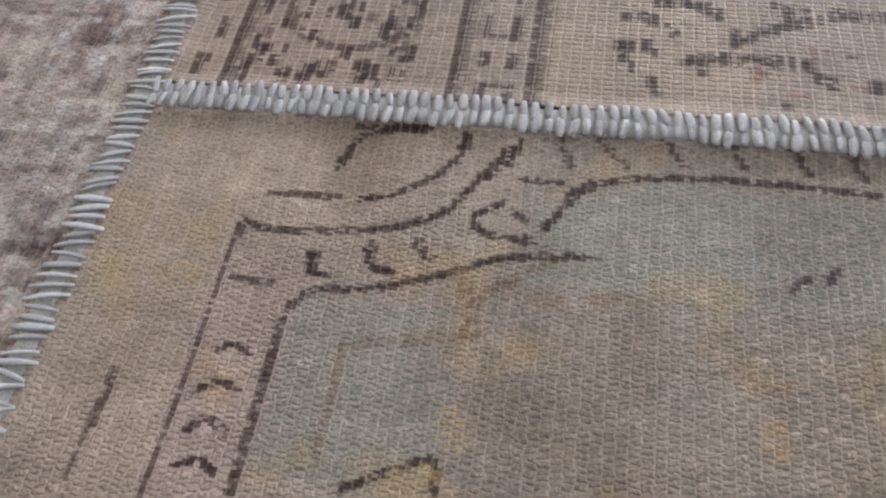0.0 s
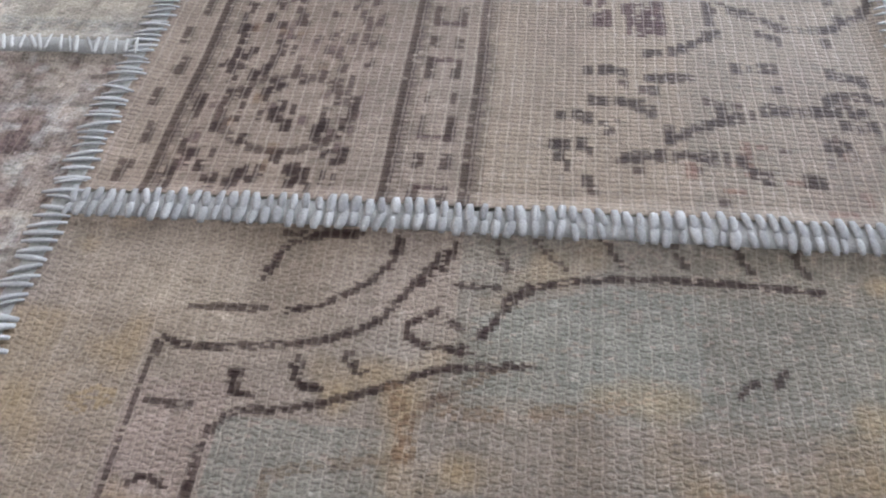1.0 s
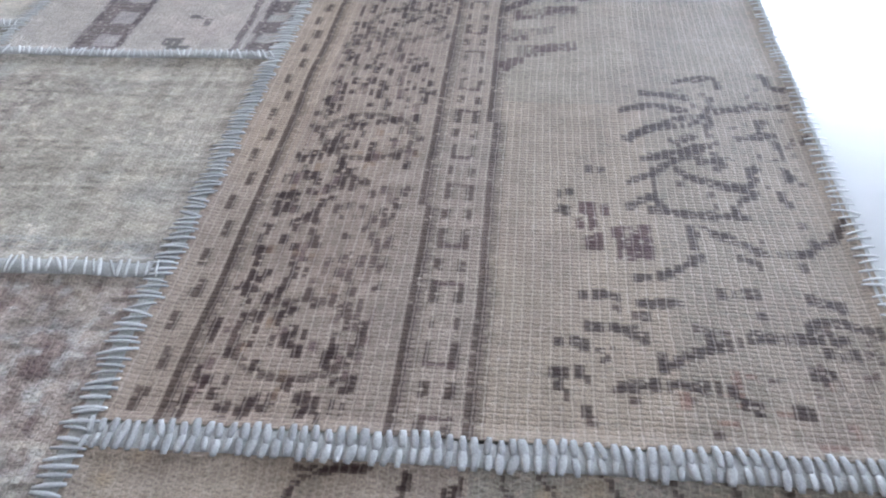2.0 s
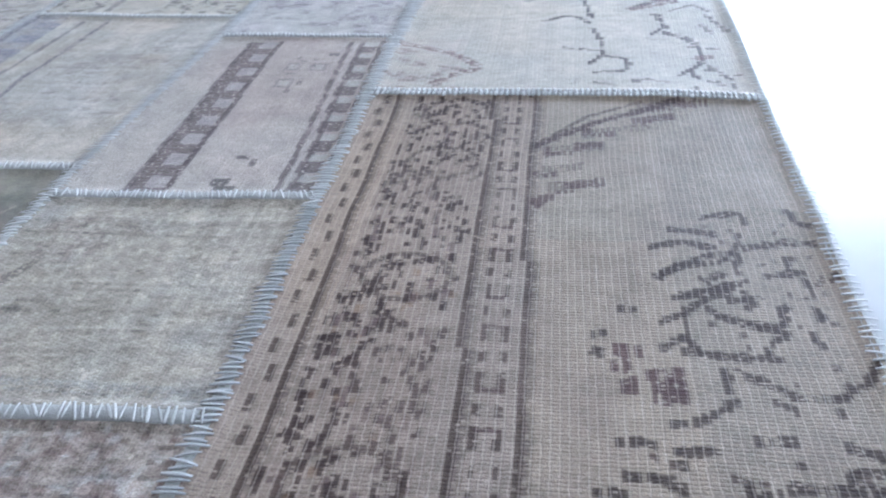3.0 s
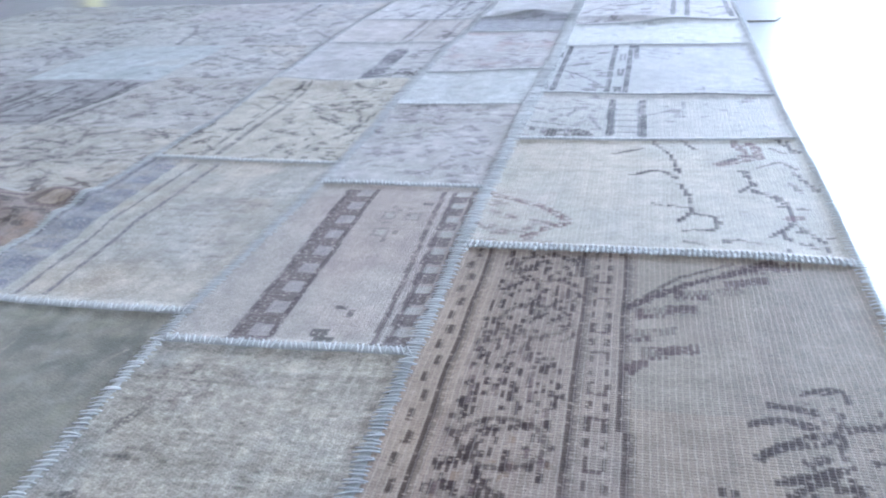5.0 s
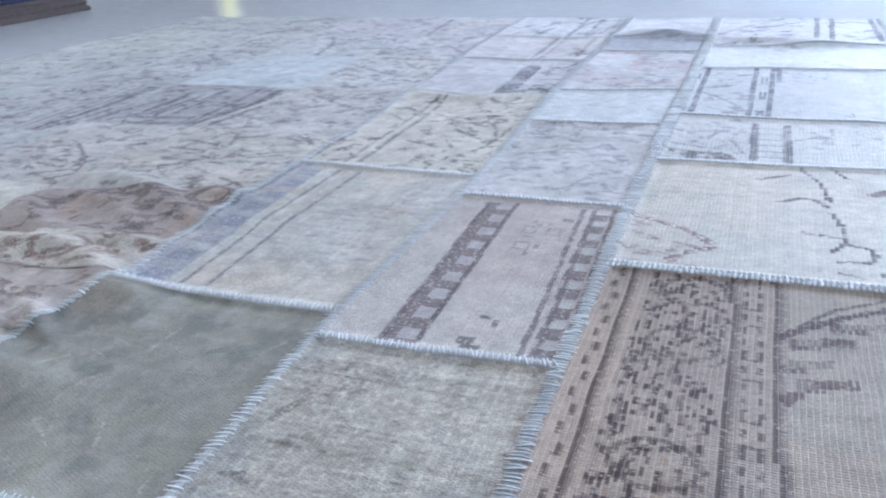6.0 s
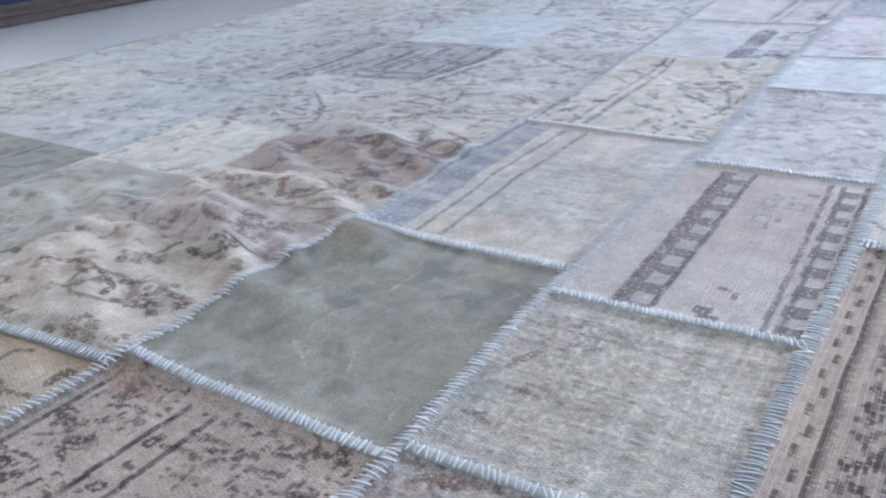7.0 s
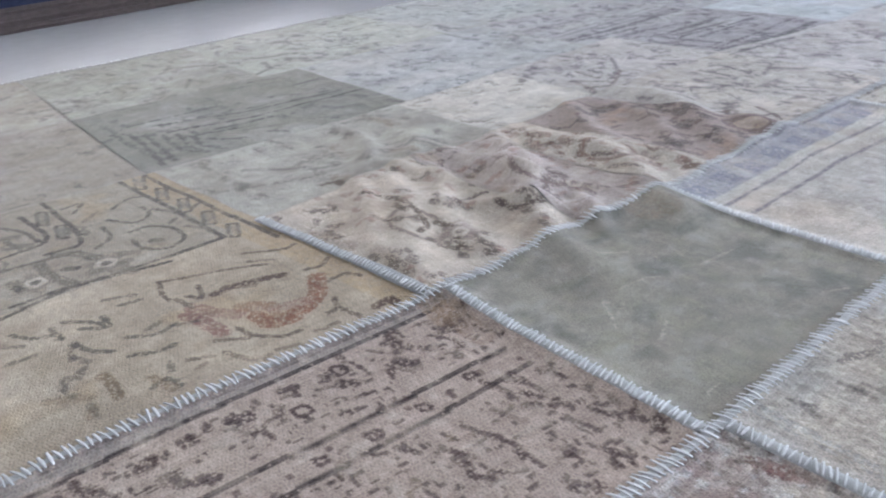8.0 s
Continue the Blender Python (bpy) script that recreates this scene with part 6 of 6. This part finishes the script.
def joined(name, places, parent, kind=""):
    """All stitches of a seam that are too many to pick apart."""
    co, faces, base = [], [], 0
    for i, x, y, z, turn, grow in places:
        v, f = SHAPES[i]
        ca, sa = math.cos(turn), math.sin(turn)
        co.append(np.stack([x + grow * (v[:, 0] * ca - v[:, 1] * sa), y + grow * (v[:, 0] * sa + v[:, 1] * ca), z + grow * v[:, 2]], 1))
        faces += [tuple(base + k for k in q) for q in f]
        base += len(v)
    me = bpy.data.meshes.new(name)
    me.from_pydata(np.concatenate(co).tolist(), [], faces)
    me.polygons.foreach_set("use_smooth", np.ones(len(me.polygons), bool))
    me.materials.append(PALE_WOOL)
    ob = new(name, me)
    ob.parent = parent
    if kind:
        tagged(ob, "pale blue wool overcast stitches", kind=kind)
    return ob


def run_seam(pts, pitch, offset, slant, single, ridge, grow=1.0, one_side=False, w=0.0050, fat=0, tape=None, widen=0.0):
    """Tape along a polyline and two rows of overcast stitches beside its middle."""
    pts = np.array(pts, float)
    d = np.r_[0, np.cumsum(np.hypot(*np.diff(pts, axis=0).T))]
    count = max(3, int(d[-1] / pitch))
    s = (np.arange(count) + 0.5) * d[-1] / count
    px, py = np.interp(s, d, pts[:, 0]), np.interp(s, d, pts[:, 1])
    ahead = np.arctan2(np.gradient(py), np.gradient(px))
    wave = 0.0010 * smooth_noise(px + 9, py + 4, 0.02, 77)
    px, py = px - wave * np.sin(ahead), py + wave * np.cos(ahead)
    # tape
    co, faces = [], []
    prof = [(-1.0, -0.0007), (-0.6, ridge * 0.75), (0.0, ridge), (0.6, ridge * 0.75), (1.0, -0.0007)]
    q, h = np.array(prof).T
    X = px[:, None] - np.sin(ahead)[:, None] * w * q
    Y = py[:, None] + np.cos(ahead)[:, None] * w * q
    co = np.stack([X, Y, height(X, Y) + 0.0022 + h], -1).reshape(-1, 3).tolist()
    for i in range(count - 1):
        for k in range(4):
            a = i * 5 + k
            faces.append((a, a + 5, a + 6, a + 1))
    me = bpy.data.meshes.new("seam")
    me.from_pydata(co, [], faces)
    me.polygons.foreach_set("use_smooth", np.ones(len(me.polygons), bool))
    me.materials.append(tape or SEAM_TAPE)
    seam = tagged(new("seam", me), "raised seam bound with pale blue wool")
    seam.parent = rug
    places = []
    for side in ((1,) if one_side else (-1, 1)):
        j = side * offset * (1 + 0.18 * rng.randn(count)) if not one_side else np.zeros(count)
        along = pitch * (0.5 * (side > 0) * (not fat) + (0.07 if fat else 0.14) * rng.randn(count))
        X, Y = px - np.sin(ahead) * j + np.cos(ahead) * along, py + np.cos(ahead) * j + np.sin(ahead) * along
        z = height(X, Y) + 0.0026 + ridge * 0.55
        turn = ahead + math.pi / 2 + slant * side + (0.09 if fat else 0.15) * rng.randn(count)
        places += list(zip((rng.randint(0, 4, count) + (0 if fat else 4)).tolist(), X.tolist(), Y.tolist(), z.tolist(), turn.tolist(), (grow * rng.uniform(0.82, 1.18, count) * (1 + widen * np.clip((py - 0.05) / 0.6, 0, 1))).tolist()))
    if single is None:
        joined("stitching", places, seam, "stuff")
        return
    far = []
    for p in places:
        if single(p[1], p[2]):
            ob = new("stitch", STITCH_MESHES[p[0]])
            ob.matrix_world = pose(p[1], p[2], p[3], 0, 0, math.degrees(p[4])) @ Matrix.Scale(p[5], 4)
            ob.parent = seam
        else:
            far.append(p)
    if far:
        joined("stitching", far, seam, "stuff")


def column_points(name, y0, y1):
    return [(float(seam_x(name, y)), y) for y in np.arange(y0, y1 + 0.01, 0.02)]


run_seam(column_points("ab", NEAR_Y + 0.01, END_Y), 0.0040, 0.0, 0.10, lambda x, y: -0.55 < y < -0.10, 0.0006, 1.2, True, 0.0046, tape=COLUMN_TAPE, widen=0.7)
run_seam(column_points("bc", NEAR_Y + 0.01, END_Y), 0.0046, 0.0, 0.16, None, 0.0006, 1.12, True, 0.0038, tape=COLUMN_TAPE, widen=0.4)
run_seam(column_points("cd", NEAR_Y + 0.01, END_Y), 0.0048, 0.0, 0.16, None, 0.0006, 1.2, True, 0.0038, tape=COLUMN_TAPE)
for key, rows in ROWS.items():
    west, east = key.split()
    for (yl, yr), near in rows:
        if west not in ("ab", "bc", "cd") and not (west == "de" and yl < -0.3):
            continue
        a, b = (float(seam_x(west, yl)) + 0.002, yl), (float(seam_x(east, yr)) - 0.002, yr)
        pts = [(a[0] + (b[0] - a[0]) * i / 20, a[1] + (b[1] - a[1]) * i / 20) for i in range(21)]
        single = (lambda x, y: -0.42 < y < -0.36) if near and yl < -0.39 else None
        run_seam(pts, 0.0046 if near else 0.0043, 0.0034 if near else 0.0, 0.05 if near else 0.3, single, 0.0006 if near else 0.0005 if west == "de" else 0.0018, 1.0, not near, 0.0060, near)
# overcast outer edges
run_seam([(x - 0.001, y) for x, y in column_points("right", NEAR_Y, END_Y)], 0.0058, 0.0, 0.12, None, 0.0002, 1.0, True, 0.0032)
run_seam([(x + 0.001, y) for x, y in column_points("left", NEAR_Y, END_Y)], 0.010, 0.0, 0.12, None, 0.0, 1.0, True, 0.003, tape=EDGING)

# ---- things beyond the rug ----
def folded_rug(x0, y0, x1, y1, z0, thick, mat, mat_edge, label, seed):
    """A rug laid flat in a stack, with a soft rolled edge."""
    root = tagged(new("folded_rug"), label, "rug", "stack of rugs")
    root.location = ((x0 + x1) / 2, (y0 + y1) / 2, z0)
    for name, lo, hi, m, inset in (("underside", 0.0, thick * 0.38, mat_edge, 0.0), ("upper_face", thick * 0.38 + 0.001, thick, mat, 0.006)):
        bm = bmesh.new()
        box(bm, -(x1 - x0) / 2 + inset, -(y1 - y0) / 2 + inset, lo, (x1 - x0) / 2 - inset, (y1 - y0) / 2 - inset, hi)
        bmesh.ops.subdivide_edges(bm, edges=[e for e in bm.edges if abs(e.verts[0].co.y - e.verts[1].co.y) > 0.5], cuts=40, use_grid_fill=True)
        bmesh.ops.bevel(bm, geom=[e for e in bm.edges if abs(abs(e.verts[0].co.x) - ((x1 - x0) / 2 - inset)) < 1e-5 and abs(abs(e.verts[1].co.x) - ((x1 - x0) / 2 - inset)) < 1e-5 and abs(e.verts[0].co.y - e.verts[1].co.y) > 1e-4], offset=(hi - lo) * 0.42, segments=3, affect="EDGES")
        for v in bm.verts:
            v.co.x += 0.012 * float(smooth_noise(v.co.y + seed, 0.3, 0.35, seed))
        part(name, bm, m, root)
    return root


for i, (dx, thick, mat, edge, label) in enumerate(((0.0, 0.045, BROWN, BROWN, "thick brown rug lying flat in a stack"), (-0.012, 0.040, NAVY, BROWN, "navy blue rug lying in a stack"), (-0.006, 0.036, SLATE, NAVY, "slate blue rug lying in a stack"), (-0.018, 0.04, NAVY, BROWN, "dark navy rug on top of a stack"))):
    folded_rug(-3.9, -1.2, -2.09 + dx, 1.95, FLOOR_Z + sum((0.0, 0.046, 0.087, 0.124)[k] * (k == i) for k in range(4)), thick, mat, edge, label, 90 + i)

# thin loose cord with a tuft, on the floor beside the far end of the rug
cord = tagged(new("loose_cord"), "short pale cord with a frayed tuft on the floor", "cord")
cord.location = (0.655, 1.373, FLOOR_Z)
bm = bmesh.new()
for i in range(12):
    m = pose(0.004 + 0.0045 * i, 0.0015 * math.sin(i), 0.0022, 0, 90, 5 * math.sin(i * 1.7))
    bmesh.ops.create_cone(bm, cap_ends=True, segments=6, radius1=0.0019, radius2=0.0019, depth=0.0055, matrix=m)
part("twine", bm, JUTE, cord)
bm = bmesh.new()
for i in range(9):
    a = -0.9 + 0.22 * i
    m = pose(0.060 + 0.004 * math.cos(a), 0.006 * math.sin(a), 0.005, 0, 60, math.degrees(a))
    bmesh.ops.create_cone(bm, cap_ends=True, segments=5, radius1=0.0015, radius2=0.0006, depth=0.016, matrix=m)
part("tuft", bm, JUTE, cord)
